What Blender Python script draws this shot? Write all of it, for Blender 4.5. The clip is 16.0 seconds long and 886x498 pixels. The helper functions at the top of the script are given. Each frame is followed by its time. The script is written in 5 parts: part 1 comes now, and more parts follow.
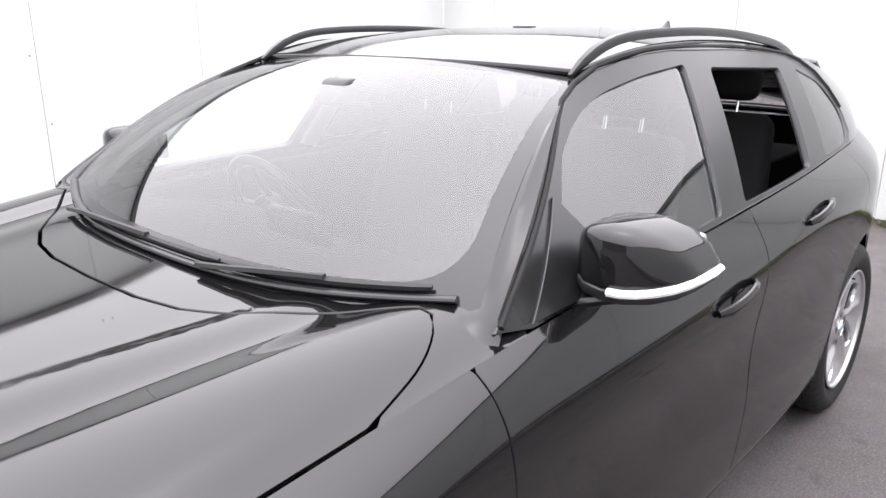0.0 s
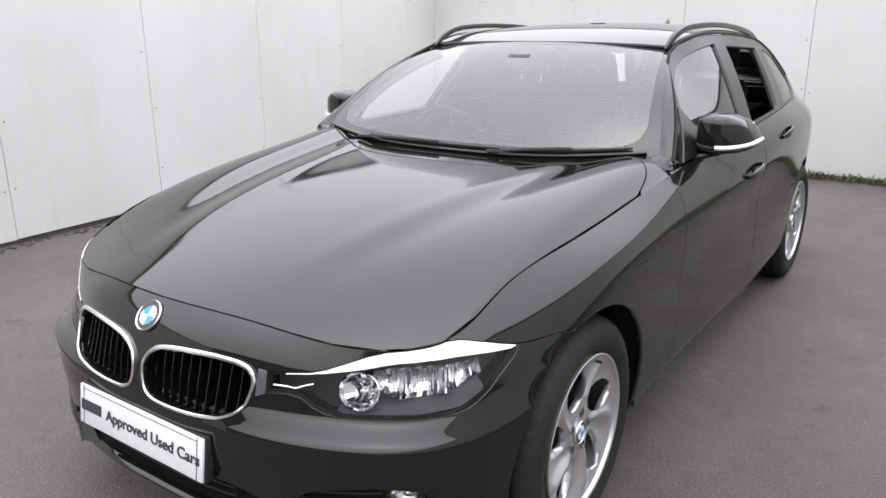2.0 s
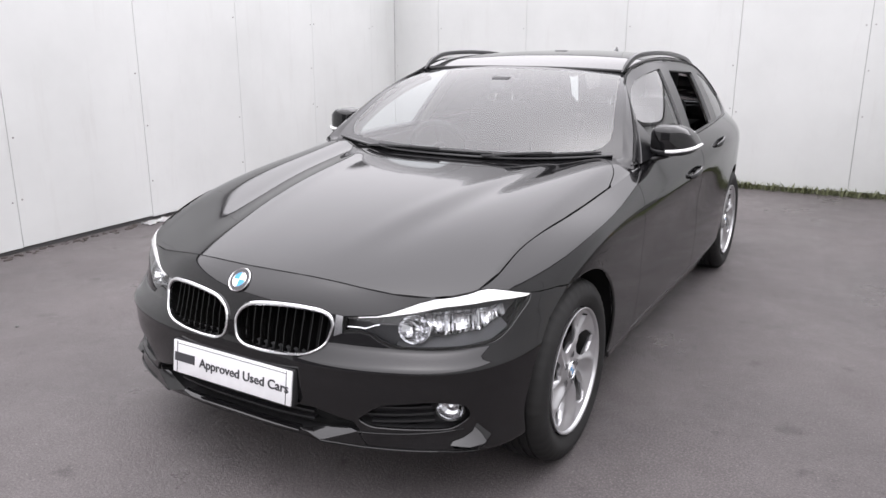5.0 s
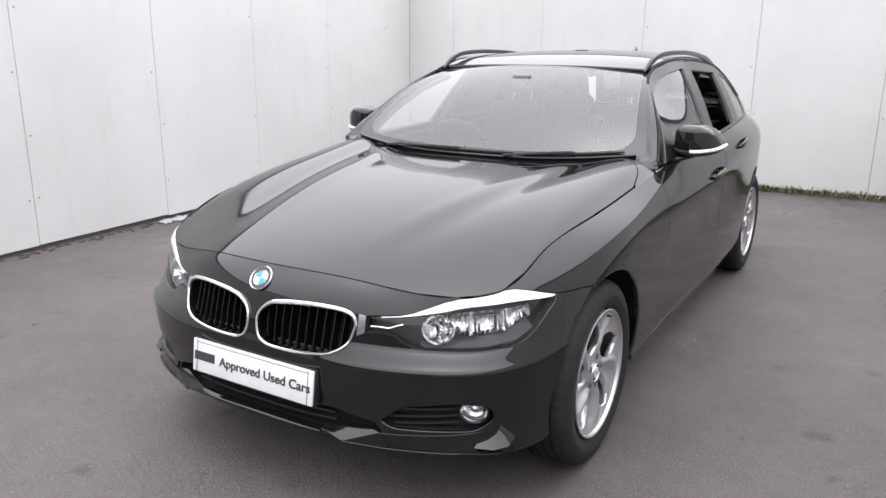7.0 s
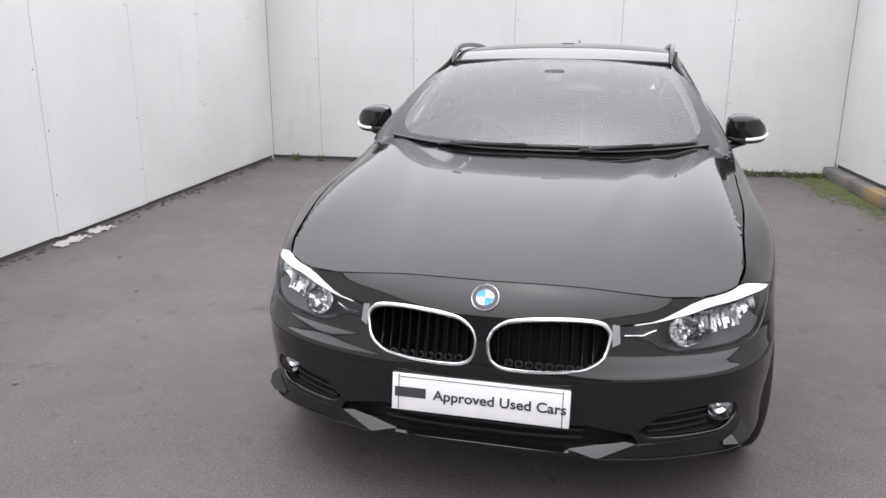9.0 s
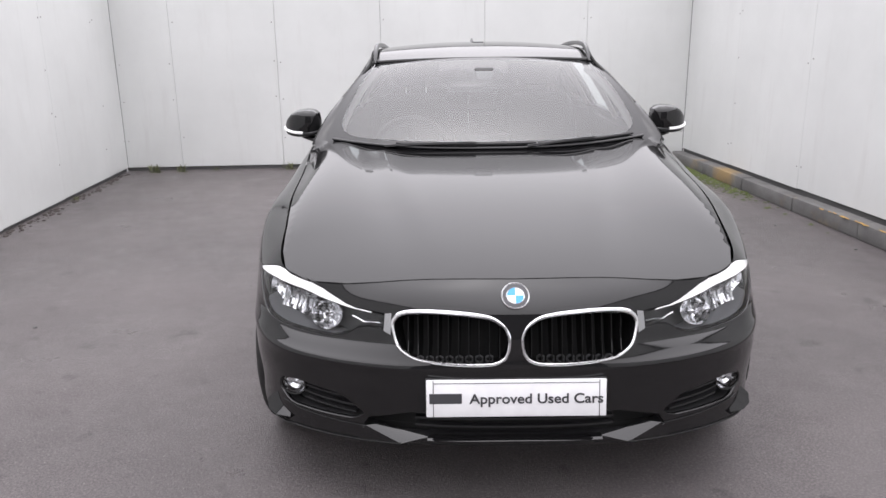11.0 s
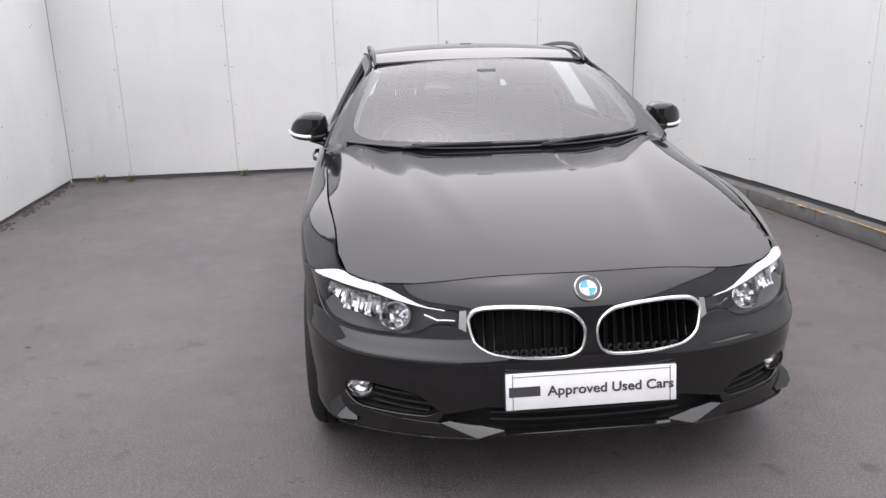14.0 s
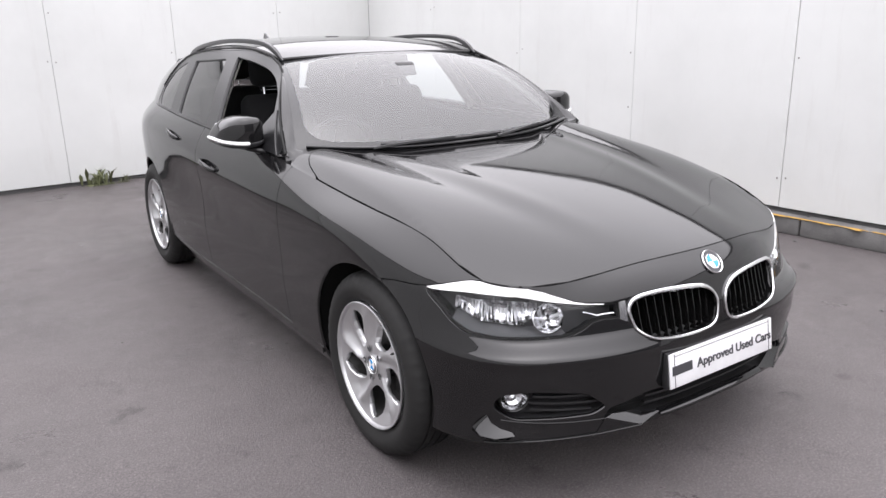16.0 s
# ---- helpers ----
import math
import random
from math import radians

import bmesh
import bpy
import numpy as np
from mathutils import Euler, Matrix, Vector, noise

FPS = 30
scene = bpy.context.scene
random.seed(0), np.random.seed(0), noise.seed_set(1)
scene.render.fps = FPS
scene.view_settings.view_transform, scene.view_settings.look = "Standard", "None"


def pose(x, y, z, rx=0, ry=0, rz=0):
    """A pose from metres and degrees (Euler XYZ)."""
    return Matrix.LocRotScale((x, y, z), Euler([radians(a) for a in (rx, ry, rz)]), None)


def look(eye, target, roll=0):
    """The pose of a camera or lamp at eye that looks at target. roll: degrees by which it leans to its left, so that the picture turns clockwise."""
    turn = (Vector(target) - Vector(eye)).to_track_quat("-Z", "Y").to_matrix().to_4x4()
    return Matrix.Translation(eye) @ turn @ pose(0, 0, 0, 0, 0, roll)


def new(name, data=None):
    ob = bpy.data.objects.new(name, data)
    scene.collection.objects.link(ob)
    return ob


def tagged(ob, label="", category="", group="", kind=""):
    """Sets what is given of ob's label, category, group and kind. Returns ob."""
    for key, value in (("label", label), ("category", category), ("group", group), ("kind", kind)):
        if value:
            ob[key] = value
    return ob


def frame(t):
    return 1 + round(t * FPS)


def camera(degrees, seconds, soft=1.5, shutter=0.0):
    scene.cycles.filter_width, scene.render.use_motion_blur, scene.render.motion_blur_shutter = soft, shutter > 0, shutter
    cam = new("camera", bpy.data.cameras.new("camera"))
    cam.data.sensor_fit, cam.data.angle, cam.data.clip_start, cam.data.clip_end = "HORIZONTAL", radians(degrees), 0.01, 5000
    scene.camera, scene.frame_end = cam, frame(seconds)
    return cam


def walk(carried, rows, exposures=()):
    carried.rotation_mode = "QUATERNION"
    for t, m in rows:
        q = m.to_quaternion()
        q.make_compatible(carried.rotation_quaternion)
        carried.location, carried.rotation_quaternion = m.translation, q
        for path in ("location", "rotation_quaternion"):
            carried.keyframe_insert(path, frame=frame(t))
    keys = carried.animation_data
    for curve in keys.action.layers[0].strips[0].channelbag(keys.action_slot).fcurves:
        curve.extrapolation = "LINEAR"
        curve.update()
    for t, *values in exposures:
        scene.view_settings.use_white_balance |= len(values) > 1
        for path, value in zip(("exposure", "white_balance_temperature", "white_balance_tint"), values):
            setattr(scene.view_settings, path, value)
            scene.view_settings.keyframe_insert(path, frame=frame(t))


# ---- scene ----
cam = camera(61.00, 16.0)
PATH = [
    (0, 1.463, -0.137, 1.416, 41.640, -16.726, 0.155),
    (0.5, 1.516, -0.562, 1.401, 40.053, -15.430, -0.042),
    (1, 1.540, -0.966, 1.418, 38.770, -16.919, 0.932),
    (1.5, 1.626, -1.364, 1.419, 37.875, -17.478, 1.111),
    (2, 1.613, -1.726, 1.404, 35.269, -16.632, -0.278),
    (2.5, 1.677, -1.993, 1.401, 33.988, -16.294, -0.593),
    (3, 1.724, -2.185, 1.423, 32.964, -16.318, -0.540),
    (3.5, 1.684, -2.325, 1.417, 31.322, -16.009, -0.673),
    (4, 1.705, -2.356, 1.425, 30.562, -15.379, 0.234),
    (6.5, 1.721, -2.342, 1.423, 30.921, -14.765, -0.264),
    (7, 1.664, -2.346, 1.408, 31.463, -14.892, 0.299),
    (7.5, 1.435, -2.534, 1.399, 29.602, -14.708, -0.846),
    (8, 1.154, -2.623, 1.384, 26.931, -15.057, -0.956),
    (8.5, 0.812, -2.636, 1.403, 21.906, -15.853, -1.846),
    (8.7, 0.613, -2.705, 1.418, 18.248, -15.603, -0.830),
    (10.8, -0.179, -2.768, 1.424, 0.968, -15.338, -0.947),
    (11, -0.194, -2.764, 1.423, 0.341, -15.568, -0.759),
    (11.5, -0.183, -2.766, 1.426, 0.606, -15.732, -1.067),
    (12, -0.174, -2.767, 1.431, 0.579, -15.852, -1.011),
    (12.5, -0.169, -2.762, 1.426, 0.493, -15.879, -1.023),
    (13, -0.158, -2.754, 1.431, 0.431, -15.861, -0.739),
    (13.5, -0.294, -2.758, 1.420, -0.436, -15.687, 0.279),
    (14, -0.637, -2.777, 1.426, -5.785, -15.482, -1.287),
    (14.5, -0.947, -2.643, 1.411, -12.119, -15.478, -0.830),
    (15, -1.373, -2.511, 1.416, -21.442, -15.635, -0.067),
    (15.5, -1.670, -2.300, 1.424, -27.921, -16.196, -0.238),
    (16, -1.987, -2.130, 1.441, -34.059, -16.387, -1.133),
]
walk(cam, [(t, pose(x, y, z, 90 + pitch, 0, yaw) @ pose(0, 0, 0, 0, 0, roll)) for t, x, y, z, yaw, pitch, roll in PATH],
     [(t, stops + 0.21, 6500, 13) for t, stops in ((0, 0.68), (0.5, 0.38), (1.0, 0.20), (1.5, 0.22), (2.0, 0.06), (3.0, 0.08), (4.0, 0.12), (7.5, 0.12), (8.5, 0.0), (14.5, 0.0), (15.2, 0.10), (16.0, 0.22))])

scene.render.film_transparent = False

# ---- sky and light: bright overcast ----
world = bpy.data.worlds.new("overcast")
scene.world = world
world.use_nodes = True
wn, wl = world.node_tree.nodes, world.node_tree.links
sky = wn.new("ShaderNodeTexSky")
sky.sky_type, sky.sun_disc = "NISHITA", False
sky.sun_elevation, sky.sun_rotation = radians(86), radians(200)
sky.air_density, sky.dust_density, sky.ozone_density = 1.0, 4.0, 1.0
grey = wn.new("ShaderNodeHueSaturation")
grey.inputs["Saturation"].default_value = 0.08
grey.inputs["Value"].default_value = 2.2
wl.new(sky.outputs[0], grey.inputs["Color"])
# the cloud deck: three times brighter overhead than at the horizon
where, split, rise, deck = wn.new("ShaderNodeTexCoord"), wn.new("ShaderNodeSeparateXYZ"), wn.new("ShaderNodeMapRange"), wn.new("ShaderNodeMix")
wl.new(where.outputs["Generated"], split.inputs[0])
wl.new(split.outputs["Z"], rise.inputs["Value"])
rise.inputs["From Min"].default_value, rise.inputs["From Max"].default_value = 0.0, 1.0
deck.data_type = "RGBA"
deck.inputs[6].default_value, deck.inputs[7].default_value = (6.5, 6.45, 6.7, 1), (21.0, 20.8, 21.8, 1)
wl.new(rise.outputs[0], deck.inputs[0])
veil = wn.new("ShaderNodeMix")
veil.data_type = "RGBA"
veil.inputs[0].default_value = 0.85
wl.new(grey.outputs[0], veil.inputs[6])
wl.new(deck.outputs[2], veil.inputs[7])
wl.new(veil.outputs[2], wn["Background"].inputs[0])
wn["Background"].inputs[1].default_value = 0.15
sun = new("sun", bpy.data.lights.new("sun", "SUN"))
sun.data.energy, sun.data.angle, sun.data.color = 0.5, radians(176), (1, 0.985, 0.96)
sun.matrix_world = look((0, 0, 0), (0.02, 0.06, -1))


# ---- materials ----
def material(name, color, rough=0.5, metal=0.0, **extra):
    m = bpy.data.materials.new(name)
    m.use_nodes = True
    b = m.node_tree.nodes["Principled BSDF"]
    b.inputs["Base Color"].default_value = (*color, 1)
    b.inputs["Roughness"].default_value, b.inputs["Metallic"].default_value = rough, metal
    for k, v in extra.items():
        b.inputs[k.replace("_", " ")].default_value = v
    return m


def noise_node(m, scale, detail=4, rough=0.6, coords="Object", stretch=(1, 1, 1)):
    n, l = m.node_tree.nodes, m.node_tree.links
    tc, mp, t = n.new("ShaderNodeTexCoord"), n.new("ShaderNodeMapping"), n.new("ShaderNodeTexNoise")
    mp.inputs["Scale"].default_value = stretch
    l.new(tc.outputs[coords], mp.inputs[0])
    l.new(mp.outputs[0], t.inputs["Vector"])
    t.inputs["Scale"].default_value, t.inputs["Detail"].default_value, t.inputs["Roughness"].default_value = scale, detail, rough
    return t.outputs["Fac"]


def ramp(m, fac, stops):
    r = m.node_tree.nodes.new("ShaderNodeValToRGB")
    m.node_tree.links.new(fac, r.inputs[0])
    el = r.color_ramp.elements
    while len(el) < len(stops):
        el.new(0.5)
    for e, (p, c) in zip(el, stops):
        e.position, e.color = p, (*c, 1) if len(c) == 3 else c
    return r.outputs["Color"]


def mix(m, fac, a, b, mode="MIX"):
    x = m.node_tree.nodes.new("ShaderNodeMix")
    x.data_type, x.blend_type = "RGBA", mode
    for sock, v in ((x.inputs[0], fac), (x.inputs[6], a), (x.inputs[7], b)):
        if isinstance(v, (int, float)):
            sock.default_value = v
        elif isinstance(v, tuple):
            sock.default_value = (*v, 1)
        else:
            m.node_tree.links.new(v, sock)
    return x.outputs[2]


def plug(m, name, out):
    m.node_tree.links.new(out, m.node_tree.nodes["Principled BSDF"].inputs[name])


def bump(m, fac, strength, distance=0.01, under=None):
    b = m.node_tree.nodes.new("ShaderNodeBump")
    b.inputs["Strength"].default_value, b.inputs["Distance"].default_value = strength, distance
    m.node_tree.links.new(fac, b.inputs["Height"])
    if under is not None:
        m.node_tree.links.new(under, b.inputs["Normal"])
    plug(m, "Normal", b.outputs[0])
    return b.outputs[0]


paint = material("black car paint", (0.0065, 0.0063, 0.0068), 0.04, IOR=1.55)
plug(paint, "Roughness", ramp(paint, noise_node(paint, 3.0, 6), [(0.35, (0.03,) * 3), (0.75, (0.085,) * 3)]))
trim_black = material("satin black trim", (0.010, 0.010, 0.011), 0.28)
gloss_black = material("gloss black plastic", (0.006, 0.006, 0.006), 0.1)
frit = material("black printed glass edge", (0.010, 0.010, 0.011), 0.10, IOR=1.55)
plastic = material("grained black plastic", (0.018, 0.018, 0.019), 0.55)
rubber = material("tyre rubber", (0.013, 0.0125, 0.0125), 0.75)
bump(rubber, noise_node(rubber, 350, 3), 0.3, 0.001)
plug(rubber, "Base Color", ramp(rubber, noise_node(rubber, 9, 5), [(0.3, (0.007,) * 3), (0.8, (0.014, 0.0135, 0.013))]))
chrome = material("satin chrome", (0.86, 0.86, 0.87), 0.20, 1.0)
alloy = material("silver painted alloy", (0.55, 0.55, 0.56), 0.26, 0.75, Coat_Weight=0.3)
plug(alloy, "Roughness", ramp(alloy, noise_node(alloy, 20, 4), [(0.3, (0.28,) * 3), (0.8, (0.40,) * 3)]))
dark_metal = material("brake iron and darkened barrel", (0.06, 0.059, 0.058), 0.5, 0.6)
# near-black that puts a hollow's shade into the colour; also matt black seals
void = material("cavity shade and matt black", (0.004, 0.004, 0.004), 0.8)
cloth = material("anthracite seat cloth", (0.022, 0.022, 0.024), 0.9)
dash_mat = material("soft dark dashboard", (0.016, 0.016, 0.017), 0.75, Specular_IOR_Level=0.12)
headliner = material("light grey headliner", (0.42, 0.41, 0.39), 0.95)
white_plate = material("white number plate film", (0.78, 0.78, 0.79), 0.3)
plug(white_plate, "Base Color", ramp(white_plate, noise_node(white_plate, 14, 5), [(0.3, (0.70, 0.70, 0.71)), (0.7, (0.80, 0.80, 0.81))]))
ink = material("dark grey lettering", (0.045, 0.045, 0.05), 0.4)
badge_blue = material("badge blue enamel", (0.05, 0.30, 0.66), 0.15)
badge_white = material("badge white enamel", (0.8, 0.8, 0.8), 0.15)
brow = material("frosted light strip", (0.9, 0.9, 0.9), 0.1, Coat_Weight=1.0)
# bridge chrome, colour lowered to stand in for the dark ground it mirrors
dimmed_chrome = material("shaded bridge chrome", (0.46, 0.46, 0.47), 0.22, 1.0)
mirror_chrome = material("bright lamp chrome", (0.74, 0.74, 0.75), 0.13, 1.0)
lamp_grey = material("lamp bezel grey plastic", (0.05, 0.05, 0.052), 0.35)
lamp_shelf = material("grey satin lamp ledge", (0.26, 0.26, 0.27), 0.35, 0.4)


def glass(name, tint, gloss=1.0, ior=1.6):
    m = bpy.data.materials.new(name)
    m.use_nodes = True
    n, l = m.node_tree.nodes, m.node_tree.links
    n.remove(n["Principled BSDF"])
    t, g, f, x = n.new("ShaderNodeBsdfTransparent"), n.new("ShaderNodeBsdfGlossy"), n.new("ShaderNodeFresnel"), n.new("ShaderNodeMixShader")
    t.inputs[0].default_value = (*tint, 1)
    g.inputs["Color"].default_value, g.inputs["Roughness"].default_value = (gloss, gloss, gloss, 1), 0.0
    f.inputs[0].default_value = ior
    l.new(f.outputs[0], x.inputs[0])
    l.new(t.outputs[0], x.inputs[1])
    l.new(g.outputs[0], x.inputs[2])
    l.new(x.outputs[0], n["Material Output"].inputs["Surface"])
    return m


screen_glass = glass("windscreen glass", (0.52, 0.57, 0.57), 1.0, 1.86)
door_glass = glass("door glass", (0.55, 0.60, 0.60), 1.0, 1.85)
privacy_glass = glass("dark privacy glass", (0.10, 0.11, 0.11))
clear_lens = glass("clear lamp lens", (0.93, 0.94, 0.95), 1.0, 1.45)

asphalt = material("damp tarmac", (0.05, 0.048, 0.046), 0.6)
fine = noise_node(asphalt, 120, 4, 0.8)
grit = noise_node(asphalt, 45, 4, 0.75)
flecks = noise_node(asphalt, 95, 2, 0.5)
patch = noise_node(asphalt, 0.55, 8, 0.68)
wet = noise_node(asphalt, 1.3, 8, 0.7)
spots = noise_node(asphalt, 5.5, 4, 0.6)
c1 = ramp(asphalt, patch, [(0.32, (0.060, 0.053, 0.053)), (0.5, (0.112, 0.099, 0.099)), (0.68, (0.155, 0.138, 0.137))])
c2 = mix(asphalt, 0.52, c1, ramp(asphalt, fine, [(0.34, (0.012, 0.011, 0.011)), (0.52, (0.096, 0.085, 0.086)), (0.68, (0.32, 0.288, 0.284))]))
c2 = mix(asphalt, ramp(asphalt, flecks, [(0.66, (0, 0, 0)), (0.72, (0.7,) * 3)]), c2, (0.26, 0.24, 0.23))
c3 = mix(asphalt, ramp(asphalt, spots, [(0.62, (0, 0, 0)), (0.70, (0.5,) * 3)]), c2, (0.025, 0.022, 0.021))
plug(asphalt, "Base Color", c3)
plug(asphalt, "Roughness", ramp(asphalt, wet, [(0.36, (0.26,) * 3), (0.50, (0.48,) * 3), (0.66, (0.66,) * 3)]))
bump(asphalt, fine, 0.8, 0.008, bump(asphalt, grit, 0.5, 0.010))

panel_white = material("white painted board", (0.64, 0.65, 0.64), 0.5)
soft = noise_node(panel_white, 0.9, 5)
streak = noise_node(panel_white, 2.2, 6, 0.7, "Object", (3.0, 3.0, 0.35))
c1 = ramp(panel_white, soft, [(0.3, (0.585, 0.595, 0.585)), (0.7, (0.665, 0.675, 0.665))])
plug(panel_white, "Base Color", mix(panel_white, ramp(panel_white, streak, [(0.55, (0, 0, 0)), (0.85, (0.5,) * 3)]), c1, (0.50, 0.49, 0.475)))
bump(panel_white, noise_node(panel_white, 1.4, 3), 0.25, 0.02)
joint_dark = material("dark joint sealant", (0.12, 0.12, 0.12), 0.8)
screw_mat = material("grey screw head", (0.30, 0.29, 0.28), 0.5, 0.5)
concrete = material("kerb concrete", (0.22, 0.215, 0.205), 0.85)
cn = noise_node(concrete, 2.5, 7, 0.7)
plug(concrete, "Base Color", mix(concrete, ramp(concrete, noise_node(concrete, 1.1, 5), [(0.56, (0, 0, 0)), (0.68, (0.8,) * 3)]), ramp(concrete, cn, [(0.3, (0.085, 0.083, 0.081)), (0.75, (0.19, 0.186, 0.182))]), (0.30, 0.20, 0.08)))
bump(concrete, noise_node(concrete, 60, 5), 0.5, 0.006)
moss = material("green moss", (0.08, 0.10, 0.03), 0.95)
lichen = material("orange lichen and rust", (0.42, 0.25, 0.06), 0.95)
leaf_mat = material("weed leaf", (0.11, 0.12, 0.055), 0.6)
bark = material("winter bark", (0.06, 0.05, 0.045), 0.9)
render_grey = material("dark grey cladding", (0.13, 0.13, 0.135), 0.6)
plug(render_grey, "Base Color", ramp(render_grey, noise_node(render_grey, 0.5, 5), [(0.3, (0.10, 0.10, 0.104)), (0.7, (0.15, 0.15, 0.155))]))
poly_white = material("white plastic sheet", (0.75, 0.75, 0.75), 0.35)


# ---- mesh helpers ----
def link_mesh(name, me, mat, parent=None, label=""):
    ob = new(name, me)
    me.materials.append(mat)
    ob.parent = parent
    if label:
        ob["label"] = label
    return ob


def part(name, bm, mat, parent=None, label="", smooth=True):
    me = bpy.data.meshes.new(name)
    bmesh.ops.recalc_face_normals(bm, faces=bm.faces)
    bm.to_mesh(me)
    bm.free()
    for p in me.polygons:
        p.use_smooth = smooth
    if smooth:
        me.set_sharp_from_angle(angle=radians(38))
    return link_mesh(name, me, mat, parent, label)


def box_bm(x0, x1, y0, y1, z0, z1, bevel=0.0, bm=None, segs=2):
    bm = bm or bmesh.new()
    g = bmesh.ops.create_cube(bm, size=1)["verts"]
    bmesh.ops.scale(bm, vec=(x1 - x0, y1 - y0, z1 - z0), verts=g)
    bmesh.ops.translate(bm, vec=((x0 + x1) / 2, (y0 + y1) / 2, (z0 + z1) / 2), verts=g)
    if bevel:
        es = list({e for v in g for e in v.link_edges})
        bmesh.ops.bevel(bm, geom=es, offset=bevel, segments=segs, profile=0.5, affect="EDGES")
    return bm


def lathe(profile, seg=48, axis="X", bm=None):
    """Rings of (along, radius) about the axis."""
    bm = bm or bmesh.new()
    rings = []
    for a, r in profile:
        ring = []
        for i in range(seg):
            t = 2 * math.pi * i / seg
            c, s = r * math.cos(t), r * math.sin(t)
            ring.append(bm.verts.new((a, c, s) if axis == "X" else (c, a, s) if axis == "Y" else (c, s, a)))
        rings.append(ring)
    for p, q in zip(rings, rings[1:]):
        for i in range(seg):
            j = (i + 1) % seg
            bm.faces.new((p[i], p[j], q[j], q[i]))
    return bm


def loft(rings, closed=True, caps=True, bm=None):
    bm = bm or bmesh.new()
    vs = [[bm.verts.new(tuple(map(float, p))) for p in r] for r in rings]
    n = len(vs[0])
    for a, b in zip(vs, vs[1:]):
        for i in range(n if closed else n - 1):
            j = (i + 1) % n
            bm.faces.new((a[i], a[j], b[j], b[i]))
    if caps and closed:
        bm.faces.new(vs[0][::-1])
        bm.faces.new(vs[-1])
    return bm


def sweep(path, section, up=(0, 0, 1), caps=True, closed=False, scale=None):
    """Section points (side, up) carried along a path."""
    path = [Vector(map(float, p)) for p in path]
    n, rings = len(path), []
    for i, p in enumerate(path):
        a = path[(i - 1) % n] if closed or i else p
        b = path[(i + 1) % n] if closed or i < n - 1 else p
        t = (b - a).normalized()
        u = up[i] if isinstance(up, list) else Vector(up)
        u = Vector(u)
        side = t.cross(u).normalized()
        upv = side.cross(t)
        k = scale[i] if scale else 1
        rings.append([p + side * (s * k) + upv * (h * k) for s, h in section])
    if closed:
        rings.append(rings[0])
        bm = loft(rings, True, False)
        bmesh.ops.remove_doubles(bm, verts=bm.verts, dist=1e-6)
        return bm
    return loft(rings, True, caps)


def round_section(w, h, n=10):
    return [(w * math.cos(2 * math.pi * i / n), h * math.sin(2 * math.pi * i / n)) for i in range(n)]


# ---- smooth curves and surfaces ----
def spline_matrix(x):
    """Second derivatives of the natural cubic spline as a matrix on the values."""
    n, h = len(x), np.diff(x)
    a, r = np.eye(n), np.zeros((n, n))
    for i in range(1, n - 1):
        a[i, i - 1:i + 2] = h[i - 1], 2 * (h[i - 1] + h[i]), h[i]
        r[i, i - 1], r[i, i], r[i, i + 1] = 6 / h[i - 1], -6 / h[i - 1] - 6 / h[i], 6 / h[i]
    return np.linalg.solve(a, r)


def curve(xs, ys):
    """A smooth function through the points; past the ends it goes on straight."""
    xs, ys = np.array(xs, float), np.array(ys, float)
    m, h = spline_matrix(xs) @ ys, np.diff(xs)

    def f(x):
        x = np.asarray(x, float)
        i = np.clip(np.searchsorted(xs, x) - 1, 0, len(xs) - 2)
        xx = np.clip(x, xs[0], xs[-1])
        b = (xx - xs[i]) / h[i]
        a = 1 - b
        w = (lambda v: v[..., None]) if ys.ndim > 1 else (lambda v: v)
        y = w(a) * ys[i] + w(b) * ys[i + 1] + (w(a**3 - a) * m[i] + w(b**3 - b) * m[i + 1]) * w(h[i] ** 2) / 6
        s0 = (ys[1] - ys[0]) / h[0] - h[0] * (2 * m[0] + m[1]) / 6
        s1 = (ys[-1] - ys[-2]) / h[-1] + h[-1] * (m[-2] + 2 * m[-1]) / 6
        return y + w(np.minimum(x - xs[0], 0)) * s0 + w(np.maximum(x - xs[-1], 0)) * s1

    return f


def inside(poly, p):
    x, y, r = p[:, 0], p[:, 1], np.zeros(len(p), bool)
    for (x0, y0), (x1, y1) in zip(poly, np.roll(poly, -1, 0)):
        c = (y0 > y) != (y1 > y)
        with np.errstate(divide="ignore", invalid="ignore"):
            r ^= c & (x < (x1 - x0) * (y - y0) / (y1 - y0) + x0)
    return r


def dense(points, step, closed=True):
    """The outline with more points on its straight runs."""
    out, pts = [], [np.array(p, float) for p in points]
    for a, b in zip(pts, pts[1:] + pts[:1] if closed else pts[1:]):
        n = max(1, int(np.ceil(np.linalg.norm(b - a) / step)))
        out += [a + (b - a) * i / n for i in range(n)]
    if not closed:
        out.append(pts[-1])
    return np.array(out)


def rounded(points, radii, n=5):
    """A polygon with its corners rounded."""
    out, pts = [], [np.array(p, float) for p in points]
    rs = radii if isinstance(radii, (list, tuple)) else [radii] * len(pts)
    for i, p in enumerate(pts):
        a, b, r = pts[i - 1], pts[(i + 1) % len(pts)], rs[i]
        u, v = a - p, b - p
        lu, lv = np.linalg.norm(u), np.linalg.norm(v)
        r = min(r, 0.48 * lu, 0.48 * lv)
        if r <= 0:
            out.append(p)
            continue
        s, e = p + u / lu * r, p + v / lv * r
        for k in range(n + 1):
            t = k / n
            out.append((1 - t) ** 2 * s + 2 * t * (1 - t) * p + t * t * e)
    return out


